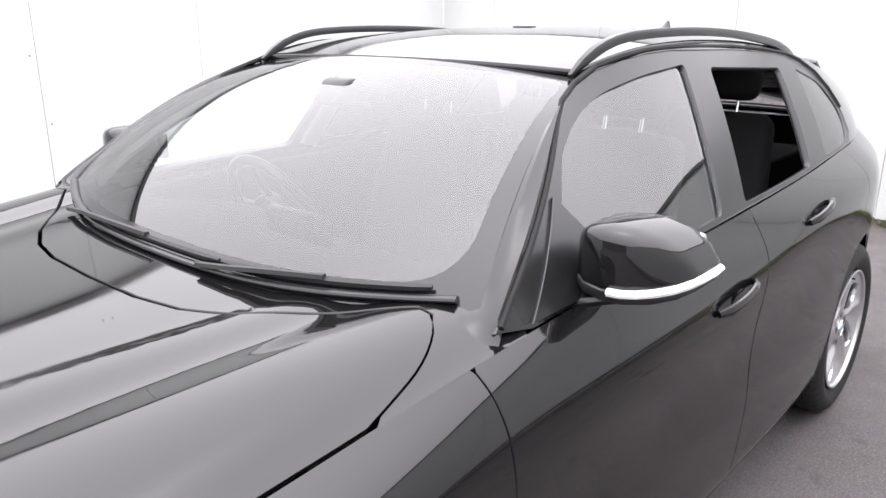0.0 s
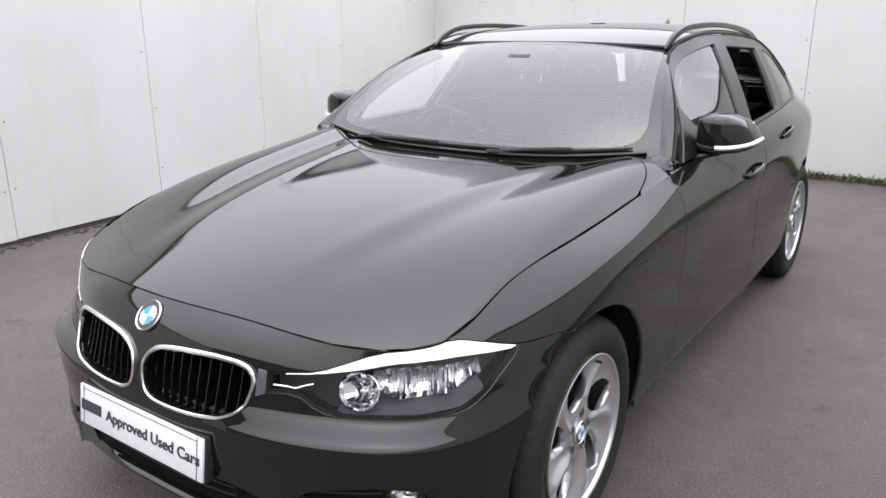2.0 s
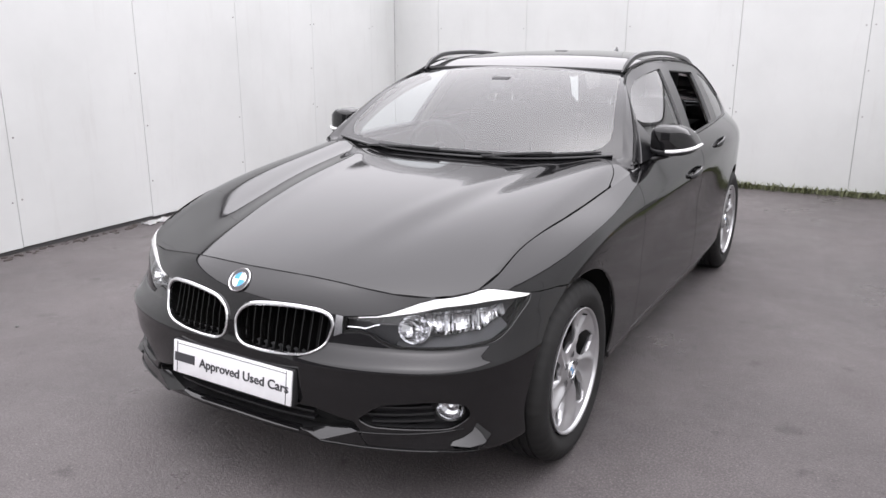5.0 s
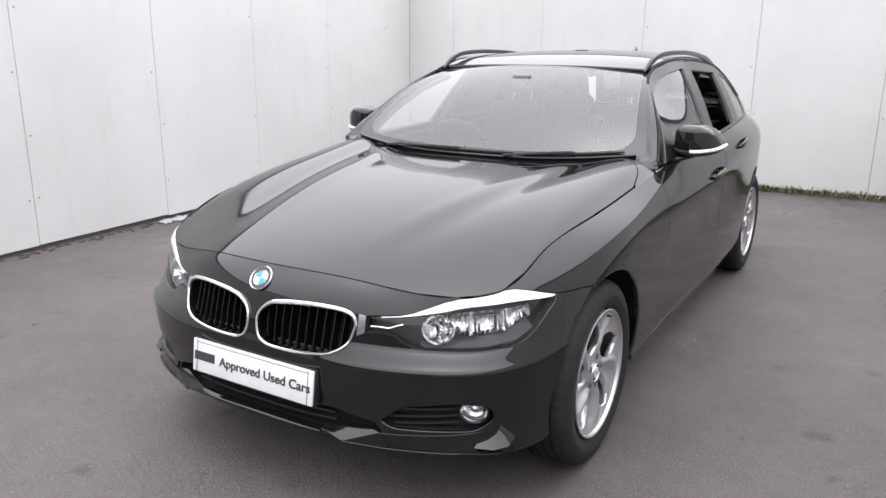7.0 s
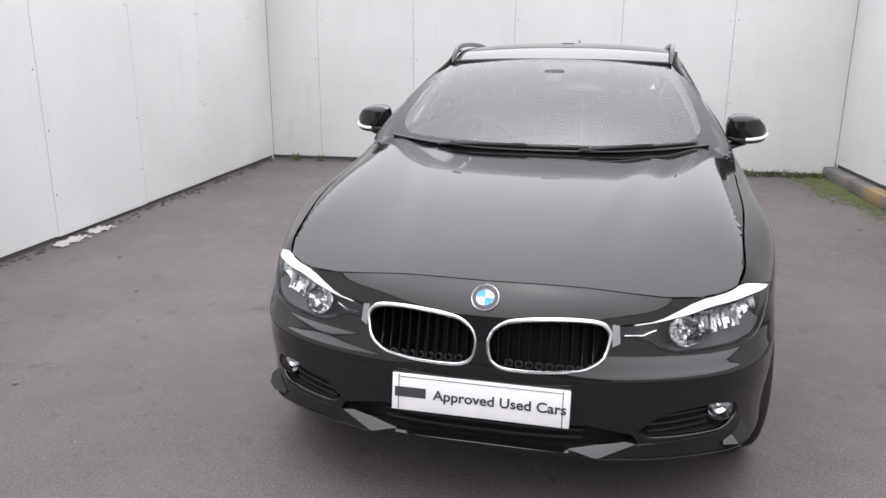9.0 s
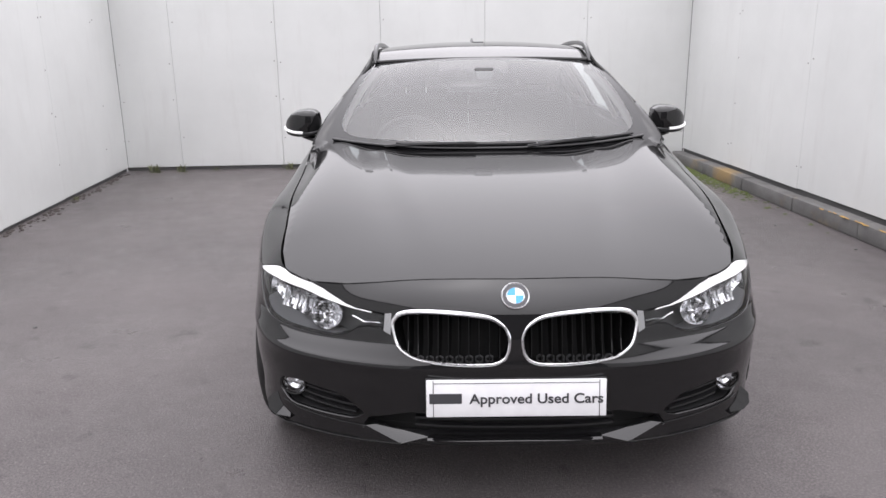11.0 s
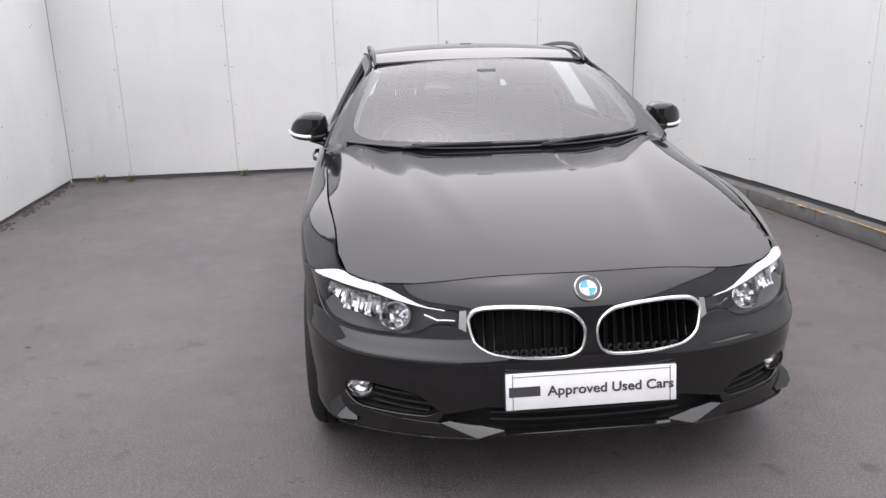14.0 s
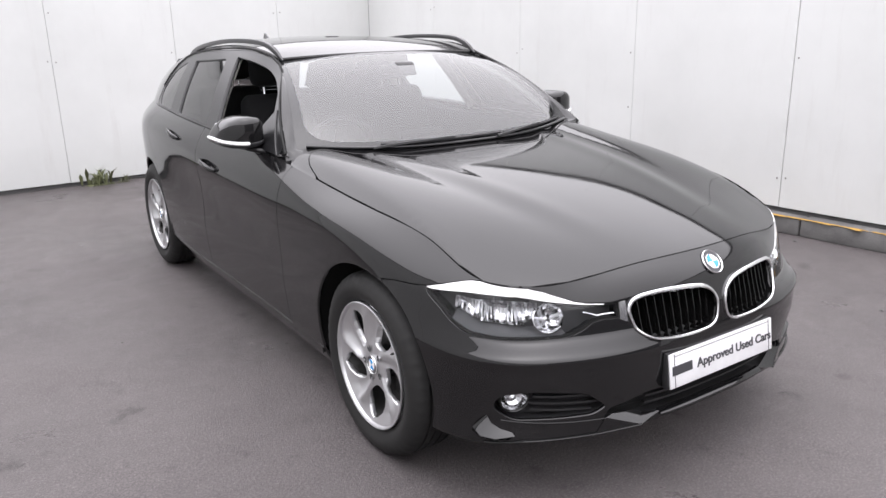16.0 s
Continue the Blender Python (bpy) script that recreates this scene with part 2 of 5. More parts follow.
def normals_of(surf, uv, eps=2e-3):
    u, v = uv[:, 0], uv[:, 1]
    du, dv = surf(u + eps, v) - surf(u - eps, v), surf(u, v + eps) - surf(u, v - eps)
    n = np.cross(du, dv)
    n /= np.linalg.norm(n, axis=1, keepdims=True) + 1e-12
    return n


def region(surf, loops, step, centre=(0, 1.4, 0.55)):
    """Triangles of a stretch of a surface inside an outline and outside holes: places, normals, faces."""
    from mathutils.geometry import delaunay_2d_cdt
    loops = [np.array(l, float) for l in loops]
    lo, hi = loops[0].min(0), loops[0].max(0)
    xs, ys = np.arange(lo[0] + step / 2, hi[0], step), np.arange(lo[1] + step / 2, hi[1], step)
    gx, gy = np.meshgrid(xs, ys)
    gx = gx + (np.arange(len(ys)) % 2 * step / 2)[:, None]
    g = np.stack([gx.ravel(), gy.ravel()], 1)
    ok = inside(loops[0], g)
    for l in loops[1:]:
        ok &= ~inside(l, g)
    g = g[ok]
    edge = np.concatenate(loops)
    if len(g):
        g = g[np.concatenate([(((c[:, None] - edge) ** 2).sum(-1)).min(1) for c in np.array_split(g, max(1, len(g) // 400))]) > (0.5 * step) ** 2]
    verts, edges, k = [], [], 0
    for l in loops:
        verts += [Vector(p) for p in l]
        edges += [(k + i, k + (i + 1) % len(l)) for i in range(len(l))]
        k += len(l)
    verts += [Vector(p) for p in g]
    vo, _, fo, *_ = delaunay_2d_cdt(verts, edges, [], 0, 1e-7)
    uv, f = np.array([tuple(p) for p in vo]), np.array([t for t in fo if len(t) == 3])
    mid = uv[f].mean(1)
    ok = inside(loops[0], mid)
    for l in loops[1:]:
        ok &= ~inside(l, mid)
    f = f[ok]
    p, n = surf(uv[:, 0], uv[:, 1]), normals_of(surf, uv)
    out = p - np.stack([0 * p[:, 1] + centre[0], np.clip(p[:, 1], centre[1] - 1.6, centre[1] + 1.6), 0 * p[:, 1] + centre[2]], 1)
    if (n * out).sum() < 0:
        n = -n
    tn = np.cross(p[f[:, 1]] - p[f[:, 0]], p[f[:, 2]] - p[f[:, 0]])
    turn = (tn * n[f].mean(1)).sum(1) < 0
    f[turn] = f[turn][:, ::-1]
    return p, n, f


def panel(name, surf, loops, mat, parent, step=0.03, flange=0.014, lift=0.0, label="", mirror=False):
    """A sheet on the surface with its edges folded inward."""
    p, n, f = region(surf, loops, step)
    p = p + n * lift
    count = {}
    for t in f:
        for a, b in ((t[0], t[1]), (t[1], t[2]), (t[2], t[0])):
            count[(a, b)] = count.get((a, b), 0) + 1
    rim = [e for e in count if (e[1], e[0]) not in count]
    verts, faces, custom = list(p), [list(t) for t in f], [n[i] for t in f for i in t]
    if flange:
        low, up = {}, {}
        for a, b in rim:
            for i in (a, b):
                if i not in low:
                    up[i] = len(verts)
                    verts.append(p[i])
                    low[i] = len(verts)
                    verts.append(p[i] - n[i] * flange)
            faces.append([up[b], up[a], low[a], low[b]])
            e = p[b] - p[a]
            fn = np.cross(e, n[a])
            fn /= np.linalg.norm(fn) + 1e-12
            soft = (fn + n[a])
            soft /= np.linalg.norm(soft)
            custom += [soft, soft, fn, fn]
    verts = np.array(verts)
    if mirror:
        verts = verts * (-1, 1, 1)
        faces = [x[::-1] for x in faces]
        k, flipped = 0, []
        for x in faces:
            flipped += [c * (-1, 1, 1) for c in custom[k:k + len(x)][::-1]]
            k += len(x)
        custom = flipped
    me = bpy.data.meshes.new(name)
    me.from_pydata([tuple(v) for v in verts], [], faces)
    me.polygons.foreach_set("use_smooth", [True] * len(faces))
    me.normals_split_custom_set([tuple(c) for c in custom])
    return link_mesh(name, me, mat, parent, label)


def both(name, surf, loops, mat, parent, **kw):
    """The same sheet on both flanks; parent may be a pair."""
    pair = parent if isinstance(parent, tuple) else (parent, parent)
    return panel(name, surf, loops, mat, pair[0], **kw), panel(name, surf, loops, mat, pair[1], mirror=True, **kw)


# ---- yard: ground and the three board walls ----
def grid_sheet(x0, x1, y0, y1, n):
    bm = bmesh.new()
    bmesh.ops.create_grid(bm, x_segments=n, y_segments=n, size=0.5)
    bmesh.ops.scale(bm, vec=(x1 - x0, y1 - y0, 1), verts=bm.verts)
    bmesh.ops.translate(bm, vec=((x0 + x1) / 2, (y0 + y1) / 2, 0), verts=bm.verts)
    return bm


bm = grid_sheet(-400, 400, -400, 400, 8)
tagged(part("ground", bm, asphalt), "damp dark grey tarmac yard with stains", "ground", kind="structure")

WALL_H = 2.42
# each wall: foot from a to b, joints along it, which way it faces
# feet of the walls: corners of the yard
A_LEFT, B_LEFT, B_RIGHT, A_RIGHT = (-2.96, -7.5), (-3.87, 5.86), (2.60, 6.14), (3.62, -7.5)


def along(a, b, k):
    """The place k of the way from a to b."""
    return a[0] + (b[0] - a[0]) * k, a[1] + (b[1] - a[1]) * k


def left_x(y):
    return along(A_LEFT, B_LEFT, (y - A_LEFT[1]) / (B_LEFT[1] - A_LEFT[1]))[0]


def right_x(y):
    return along(A_RIGHT, B_RIGHT, (y - A_RIGHT[1]) / (B_RIGHT[1] - A_RIGHT[1]))[0]


def back_y(x):
    return along(B_LEFT, B_RIGHT, (x - B_LEFT[0]) / (B_RIGHT[0] - B_LEFT[0]))[1]


WALLS = [
    ("wall_left", A_LEFT, B_LEFT, 0.0, [1.03 + 1.18 * k for k in range(11)]),
    ("wall_back", B_LEFT, B_RIGHT, 0.0, [0.63, 1.79, 2.96, 4.13, 5.29]),
    ("wall_right", B_RIGHT, A_RIGHT, 0.12, [1.24 + 1.34 * k for k in range(9)]),
]
rng = random.Random(5)
for name, a, b, foot, joints in WALLS:
    ax, bx = Vector((*a, 0)), Vector((*b, 0))
    d = (bx - ax).normalized()
    nrm = Vector((d.y, -d.x, 0))
    length = (bx - ax).length
    base = Matrix((( d.x, -nrm.x, 0, ax.x), (d.y, -nrm.y, 0, ax.y), (0, 0, 1, 0), (0, 0, 0, 1)))
    wall = part(name, box_bm(-0.02, length + 0.02, 0.03, 0.15, 0.0, WALL_H - 0.01), joint_dark)
    wall.matrix_world = base
    tagged(wall, "tall white board wall with visible joints and screws", "wall", kind="structure")
    cuts = [0.0] + joints + [length]
    for i, (u, w) in enumerate(zip(cuts, cuts[1:])):
        lo = foot + 0.035 + rng.uniform(-0.008, 0.012)
        tilt = rng.uniform(-0.002, 0.003)
        p = part("panel", box_bm(u + 0.0015, w - 0.0015, tilt, 0.03 + 0.001, lo, WALL_H, 0.002), panel_white, wall, smooth=False)
        for edge in (u + 0.035, w - 0.035):
            for h in (0.35, 0.80, 1.22, 1.66, 2.15, 2.7):
                if rng.random() < 0.5:
                    q = bmesh.new()
                    bmesh.ops.create_cone(q, cap_ends=True, segments=8, radius1=0.0075, radius2=0.005, depth=0.005)
                    bmesh.ops.rotate(q, matrix=Matrix.Rotation(radians(90), 3, "X"), verts=q.verts)
                    bmesh.ops.translate(q, vec=(edge + rng.uniform(-0.006, 0.006), tilt - 0.002, h + rng.uniform(-0.03, 0.03)), verts=q.verts)
                    part("screw", q, screw_mat, wall)
    cap = part("coping", box_bm(-0.05, length + 0.05, -0.03, 0.19, WALL_H, WALL_H + 0.06, 0.006), joint_dark, wall, "dark metal coping")

# kerb along the foot of one wall
a, b = Vector((*B_RIGHT, 0)), Vector((*A_RIGHT, 0))
d = (b - a).normalized()
nrm = Vector((d.y, -d.x, 0))
kerb = part("kerb", box_bm(0.0, (b - a).length, -0.10, 0.0, 0.0, 0.10), joint_dark)
kerb.matrix_world = Matrix(((d.x, -nrm.x, 0, a.x), (d.y, -nrm.y, 0, a.y), (0, 0, 1, 0), (0, 0, 0, 1)))
tagged(kerb, "weathered concrete kerb stained with moss and rust", "kerb", kind="structure")
u = 0.0
while u < (b - a).length:
    w = min(u + 0.915, (b - a).length)
    h = 0.122 + rng.uniform(-0.004, 0.004)
    part("kerb_stone", box_bm(u + 0.003, w - 0.003, -0.125 + rng.uniform(-0.006, 0.006), 0.01, 0.0, h, 0.014), concrete, kerb)
    u = w


# ---- the car: y runs from nose to tail, front axle at y = 0 ----
car = tagged(new("estate_car"), "glossy black estate car parked on damp tarmac", "car")

contour = [(0, -0.790), (0.16, -0.786), (0.32, -0.764), (0.47, -0.722), (0.610, -0.662), (0.722, -0.585), (0.810, -0.475), (0.863, -0.335),
           (0.887, -0.18), (0.897, 0.0), (0.898, 0.35), (0.894, 0.8), (0.896, 1.4), (0.899, 1.95), (0.896, 2.35), (0.882, 2.68), (0.862, 2.9),
           (0.812, 3.15), (0.755, 3.38), (0.69, 3.55), (0.60, 3.67), (0.42, 3.78), (0.2, 3.825), (0, 3.835)]
contour = [(-x, y) for x, y in contour[3:0:-1]] + contour + [(-x, y) for x, y in contour[-2:-4:-1]]
cp = np.array(contour)
ct = np.r_[0, np.cumsum(np.linalg.norm(np.diff(cp, axis=0), axis=1))]
ct -= ct[3]
contour_at = curve(ct, cp)
st = np.linspace(0, ct[-3], 3000)
sx, sy = contour_at(st).T


def s_y(y):
    """Where along the contour the flank has this y."""
    k = np.searchsorted(st, s_x(0.70))
    e = int(np.argmax(sy > 3.66))
    return float(np.interp(y, sy[k:e], st[k:e]))


def s_x(x):
    k = int(np.argmax(sy > 0.0))
    return float(np.interp(x, sx[:k], st[:k]))


S_END = float(ct[-3])
# inset from the contour and height of nine long curves, from underside to top edge
VK = np.array([0.0, 0.07, 0.12, 0.18, 0.28, 0.38, 0.47, 0.56, 0.68])
LINES = [
    (0.0, (0.07, 0.222), (0.030, 0.240), (0.016, 0.268), (0.020, 0.31), (0.014, 0.40), (0.014, 0.505), (0.030, 0.60), (0.050, 0.672), (0.113, 0.747)),
    (s_x(0.33), (0.07, 0.220), (0.028, 0.238), (0.016, 0.268), (0.016, 0.31), (0.008, 0.43), (0.006, 0.505), (0.036, 0.57), (0.070, 0.675), (0.122, 0.736)),
    (s_x(0.60), (0.06, 0.216), (0.020, 0.236), (0.018, 0.270), (0.018, 0.32), (0.008, 0.43), (0.004, 0.506), (0.056, 0.553), (0.078, 0.635), (0.105, 0.706)),
    (s_x(0.75), (0.05, 0.212), (0.016, 0.234), (0.018, 0.270), (0.022, 0.33), (0.012, 0.43), (0.006, 0.506), (0.050, 0.556), (0.068, 0.642), (0.095, 0.712)),
    (s_x(0.786), (0.05, 0.210), (0.018, 0.234), (0.020, 0.271), (0.022, 0.332), (0.012, 0.43), (0.007, 0.508), (0.042, 0.565), (0.058, 0.652), (0.091, 0.721)),
    (s_y(-0.30), (0.06, 0.205), (0.024, 0.238), (0.018, 0.28), (0.014, 0.34), (0.006, 0.43), (0.005, 0.525), (0.020, 0.60), (0.040, 0.69), (0.122, 0.793)),
    (s_y(0.0), (0.07, 0.18), (0.052, 0.22), (0.035, 0.27), (0.02, 0.35), (0.006, 0.45), (0.0, 0.55), (0.004, 0.67), (0.017, 0.772), (0.116, 0.846)),
    (s_y(0.40), (0.07, 0.18), (0.05, 0.215), (0.03, 0.27), (0.016, 0.36), (0.006, 0.47), (0.004, 0.58), (0.003, 0.71), (0.014, 0.816), (0.096, 0.889)),
    (s_y(0.66), (0.07, 0.18), (0.05, 0.215), (0.028, 0.27), (0.016, 0.37), (0.009, 0.48), (0.008, 0.60), (0.002, 0.735), (0.018, 0.850), (0.076, 0.926)),
    (s_y(0.90), (0.07, 0.18), (0.05, 0.215), (0.028, 0.27), (0.016, 0.37), (0.010, 0.49), (0.011, 0.62), (0.001, 0.76), (0.020, 0.872), (0.062, 0.951)),
    (s_y(1.5), (0.07, 0.18), (0.05, 0.215), (0.028, 0.27), (0.016, 0.37), (0.011, 0.50), (0.014, 0.65), (0.0, 0.805), (0.022, 0.902), (0.062, 0.975)),
    (s_y(2.1), (0.07, 0.18), (0.05, 0.215), (0.028, 0.27), (0.016, 0.37), (0.010, 0.50), (0.014, 0.69), (0.0, 0.862), (0.028, 0.937), (0.078, 0.991)),
    (s_y(2.8), (0.07, 0.19), (0.05, 0.23), (0.03, 0.285), (0.016, 0.38), (0.006, 0.50), (0.004, 0.70), (0.0, 0.870), (0.038, 0.950), (0.106, 1.003)),
    (s_y(3.5), (0.06, 0.20), (0.04, 0.24), (0.02, 0.30), (0.01, 0.39), (0.0, 0.50), (0.0, 0.70), (0.01, 0.870), (0.045, 0.945), (0.10, 1.005)),
    (S_END, (0.06, 0.22), (0.02, 0.26), (0.0, 0.32), (0.0, 0.40), (0.0, 0.50), (0.04, 0.68), (0.07, 0.83), (0.10, 0.92), (0.14, 1.0)),
]
keys = np.array([r[0] for r in LINES])
rows = np.array([r[1:] for r in LINES])
# more knots hug the crease under the lamps, which softens towards the arch
fine_vk = np.array([0.0, 0.07, 0.12, 0.18, 0.28, 0.362, 0.38, 0.398, 0.456, 0.47, 0.486, 0.56, 0.68])
lin = np.stack([np.stack([np.interp(fine_vk, VK, r[:, c]) for c in (0, 1)], 1) for r in rows])
spl = curve(VK, rows.transpose(1, 0, 2).reshape(9, -1))(fine_vk).reshape(13, -1, 2).transpose(1, 0, 2)
hard = np.clip((s_y(-0.12) - keys) / 0.25, 0, 1)[:, None, None]
rows = lin * hard + spl * (1 - hard)
VK = fine_vk
keys, rows = np.r_[-keys[2:0:-1], keys], np.concatenate([rows[2:0:-1], rows]).reshape(-1, 26)
lines_at = curve(keys, rows)
VM = spline_matrix(VK)


def body(s, v):
    """The lower body: s along the contour from the nose's middle (minus: the other flank), v up the side."""
    s, v = np.atleast_1d(np.asarray(s, float)), np.atleast_1d(np.asarray(v, float))
    a, sg = np.abs(s), np.where(s < 0, -1.0, 1.0)
    l = lines_at(a).reshape(-1, 13, 2)
    m = np.einsum("ij,njk->nik", VM, l)
    i = np.clip(np.searchsorted(VK, v) - 1, 0, 11)
    h = VK[i + 1] - VK[i]
    b = np.clip((v - VK[i]) / h, -0.3, 1.3)
    w, r = 1 - b, np.arange(len(s))
    dz = w[:, None] * l[r, i] + b[:, None] * l[r, i + 1] + ((w**3 - w)[:, None] * m[r, i] + (b**3 - b)[:, None] * m[r, i + 1]) * (h**2)[:, None] / 6
    p, t = contour_at(a), contour_at(a + 1e-3) - contour_at(a - 1e-3)
    t /= np.linalg.norm(t, axis=1, keepdims=True)
    return np.stack([(p[:, 0] - t[:, 1] * dz[:, 0]) * sg, p[:, 1] + t[:, 0] * dz[:, 0], dz[:, 1]], 1)


def v_z(s, z):
    """v of the height z at s."""
    vv = np.linspace(0, VK[-1], 120)
    zz = body(np.full(120, s), vv)[:, 2]
    return float(np.interp(z, zz, vv))


SG = np.linspace(0.0, s_y(0.0), 150)
VG = np.linspace(0.0, VK[-1], 90)
GRID = body(np.repeat(SG, 90), np.tile(VG, 150)).reshape(150, 90, 3)


def s_at(x, z=None):
    """Place along the contour where the surface at height z (or its top edge) has this x."""
    xs = [np.interp(z, g[:, 2], g[:, 0]) if z else g[-1, 0] for g in GRID]
    return float(np.interp(x, np.maximum.accumulate(xs), SG))


def flank(points):
    """(y, z) on the flank to (s, v)."""
    return [(s_y(y), v_z(s_y(y), z)) for y, z in points]


V_TOP = float(VK[-1])
ARCH_R, AXLE_Z, REAR_Y = 0.367, 0.328, 2.81


def arc(cy, a0, a1, n=26, r=ARCH_R):
    return [(cy + r * math.cos(radians(a0 + (a1 - a0) * i / n)), AXLE_Z + r * math.sin(radians(a0 + (a1 - a0) * i / n))) for i in range(n + 1)]


lamp_top = [(0.402, 0.541), (0.451, 0.551), (0.51, 0.566), (0.55, 0.585), (0.593, 0.615), (0.652, 0.655), (0.706, 0.676), (0.745, 0.677), (0.811, 0.677), (0.876, 0.677), (0.909, 0.663), (0.965, 0.625), (1.013, 0.597), (1.074, 0.566)]
lamp_low = [(1.059, 0.548), (1.007, 0.521), (0.972, 0.497), (0.935, 0.479), (0.907, 0.471), (0.87, 0.469), (0.80, 0.473), (0.739, 0.475), (0.665, 0.475), (0.592, 0.474), (0.555, 0.479), (0.521, 0.490), (0.493, 0.504), (0.458, 0.507), (0.405, 0.500)]
lamp_corners = lamp_top + lamp_low
lamp_loop = dense(lamp_corners, 0.02)
kid_loop = dense(rounded([(0.018, 0.468), (0.030, 0.505), (0.066, 0.535), (0.13, 0.544), (0.24, 0.546), (0.33, 0.543), (0.360, 0.536), (0.375, 0.518), (0.362, 0.482), (0.341, 0.446), (0.299, 0.415), (0.215, 0.400), (0.12, 0.395), (0.06, 0.397), (0.029, 0.411), (0.019, 0.442)],
                         [0.02, 0.03, 0.03, 0.05, 0.05, 0.02, 0.015, 0.015, 0.02, 0.03, 0.03, 0.05, 0.04, 0.03, 0.02, 0.02], 4), 0.010)
intake = [(0.15, 0.149), (0.262, 0.144), (0.300, 0.114), (0.352, 0.098), (0.420, 0.122), (0.474, 0.158), (0.447, 0.198), (0.31, 0.227), (0.15, 0.237)]
intake_loop = dense([(0.0, 0.150)] + intake + [(0.0, 0.243)] + [(-a, b) for a, b in intake[::-1]], 0.02)
fog_hole = rounded([(0.458, 0.205), (0.53, 0.248), (0.696, 0.262), (0.795, 0.240), (0.820, 0.200), (0.760, 0.166), (0.598, 0.176), (0.498, 0.183)], [0.01, 0.03, 0.05, 0.04, 0.03, 0.04, 0.03, 0.02])
fog_loop = dense(fog_hole, 0.012)


def mirrored(loop):
    return np.array(loop)[::-1] * (-1, 1)


# bumper: from arch to arch, under the lamps and up to the bonnet
side = [(0.02, 0.112), (0.25, 0.110), (0.345, 0.087), (0.55, 0.089), (0.72, 0.088), (0.84, 0.074)]
side += [(s_y(-0.40), 0.03), (s_y(-0.40), v_z(s_y(-0.40), 0.21))] + flank([(y, z) for y, z in arc(0, 199, 110) if z > 0.20 and z < 0.684])
side += flank([(-0.20, 0.684), (-0.28, 0.687)])
lamp_pts = np.array(lamp_loop)
tip_i, hood_i = int(np.argmax(lamp_pts[:, 0])), int(np.argmin(np.abs(lamp_pts[:, 0] - 0.72) + (lamp_pts[:, 1] < 0.6) * 9))
# along the lamp's lower edge from the tip to its inner end, and back over its top to the bonnet
order = [lamp_pts[(tip_i + k) % len(lamp_pts)] for k in range(len(lamp_pts))]
till = [k for k, q in enumerate(order) if abs(q[0] - lamp_pts[hood_i][0]) < 1e-9 and abs(q[1] - lamp_pts[hood_i][1]) < 1e-9][0]
lamp_run = [tuple(q) for q in order[:till + 1]]
half = side + lamp_run + [(s_at(x), V_TOP) for x in (0.615, 0.5, 0.4, 0.3, 0.2, 0.1)]
outline = half + [(0.0, V_TOP)] + [(-s, v) for s, v in half[::-1]]
outline = dense(outline, 0.02)
bumper = panel("front_bumper", body, [outline, kid_loop, mirrored(kid_loop), intake_loop, fog_loop, mirrored(fog_loop)], paint, car, step=0.016)

# front wings
door_front = [(0.652, 0.918), (0.658, 0.86), (0.672, 0.74), (0.680, 0.60), (0.676, 0.42), (0.668, 0.275)]
wing = flank([(-0.285, 0.691), (-0.20, 0.688)]) + flank([p for p in arc(0, 108, -9) if p[1] < 0.69 or p[0] > -0.15]) + flank([(0.42, 0.262), (0.664, 0.262)])
wing += flank(door_front[::-1])
wing += [(s_y(y), V_TOP) for y in (0.648, 0.5, 0.35, 0.2, 0.05, -0.1, -0.2, -0.3, -0.37)] + [(0.884, V_TOP), (0.884, 0.676)]
wing += [tuple(q) for q in lamp_pts if q[0] > 0.89 and q[0] < 1.07 and q[1] > 0.568]
both("front_wing", body, [dense(wing, 0.02)], paint, car, step=0.024, flange=0)


def off(points, dy):
    return [(y + dy, z) for y, z in points]


b_post = [(1.70, 0.95), (1.70, 0.75), (1.69, 0.5), (1.68, 0.275)]
front_door = flank(off(door_front, 0.005)) + flank([(1.675, 0.275)] + off(b_post[2::-1], -0.003)) + [(s_y(y), V_TOP) for y in (1.697, 1.5, 1.2, 0.9, 0.75, 0.660)]
doors = both("front_door", body, [dense(front_door, 0.025)], paint, car, step=0.026)
rear_door = flank(off(b_post, 0.003)) + flank([(2.30, 0.275), (2.40, 0.285)] + [p for p in arc(REAR_Y, 176, 122, r=ARCH_R + 0.03)] + [(2.64, 0.75), (2.70, 0.86), (2.71, 0.93)])
rear_door += [(s_y(y), V_TOP) for y in (2.71, 2.5, 2.2, 1.9, 1.703)]
rdoors = both("rear_door", body, [dense(rear_door, 0.025)], paint, car, step=0.026)
quarter = flank([(2.713, 0.93), (2.703, 0.86), (2.643, 0.75)] + [p for p in arc(REAR_Y, 122, 176, r=ARCH_R + 0.026)] + arc(REAR_Y, 180, -12, 40))
quarter += [(s_y(3.5), v_z(s_y(3.5), 0.22)), (S_END - 0.001, 0.01), (S_END - 0.001, V_TOP)] + [(s_y(y), V_TOP) for y in (3.6, 3.4, 3.2, 3.0, 2.713)]
both("rear_quarter", body, [dense(quarter, 0.03)], paint, car, step=0.035)
sill = flank([(0.355, 0.19), (0.375, 0.258), (0.9, 0.268), (1.6, 0.268), (2.30, 0.268), (2.425, 0.28), (2.44, 0.20)]) + flank([(2.44, 0.185), (1.6, 0.182), (0.9, 0.182), (0.36, 0.182)])
both("sill", body, [dense(sill, 0.03)], paint, car, step=0.03)

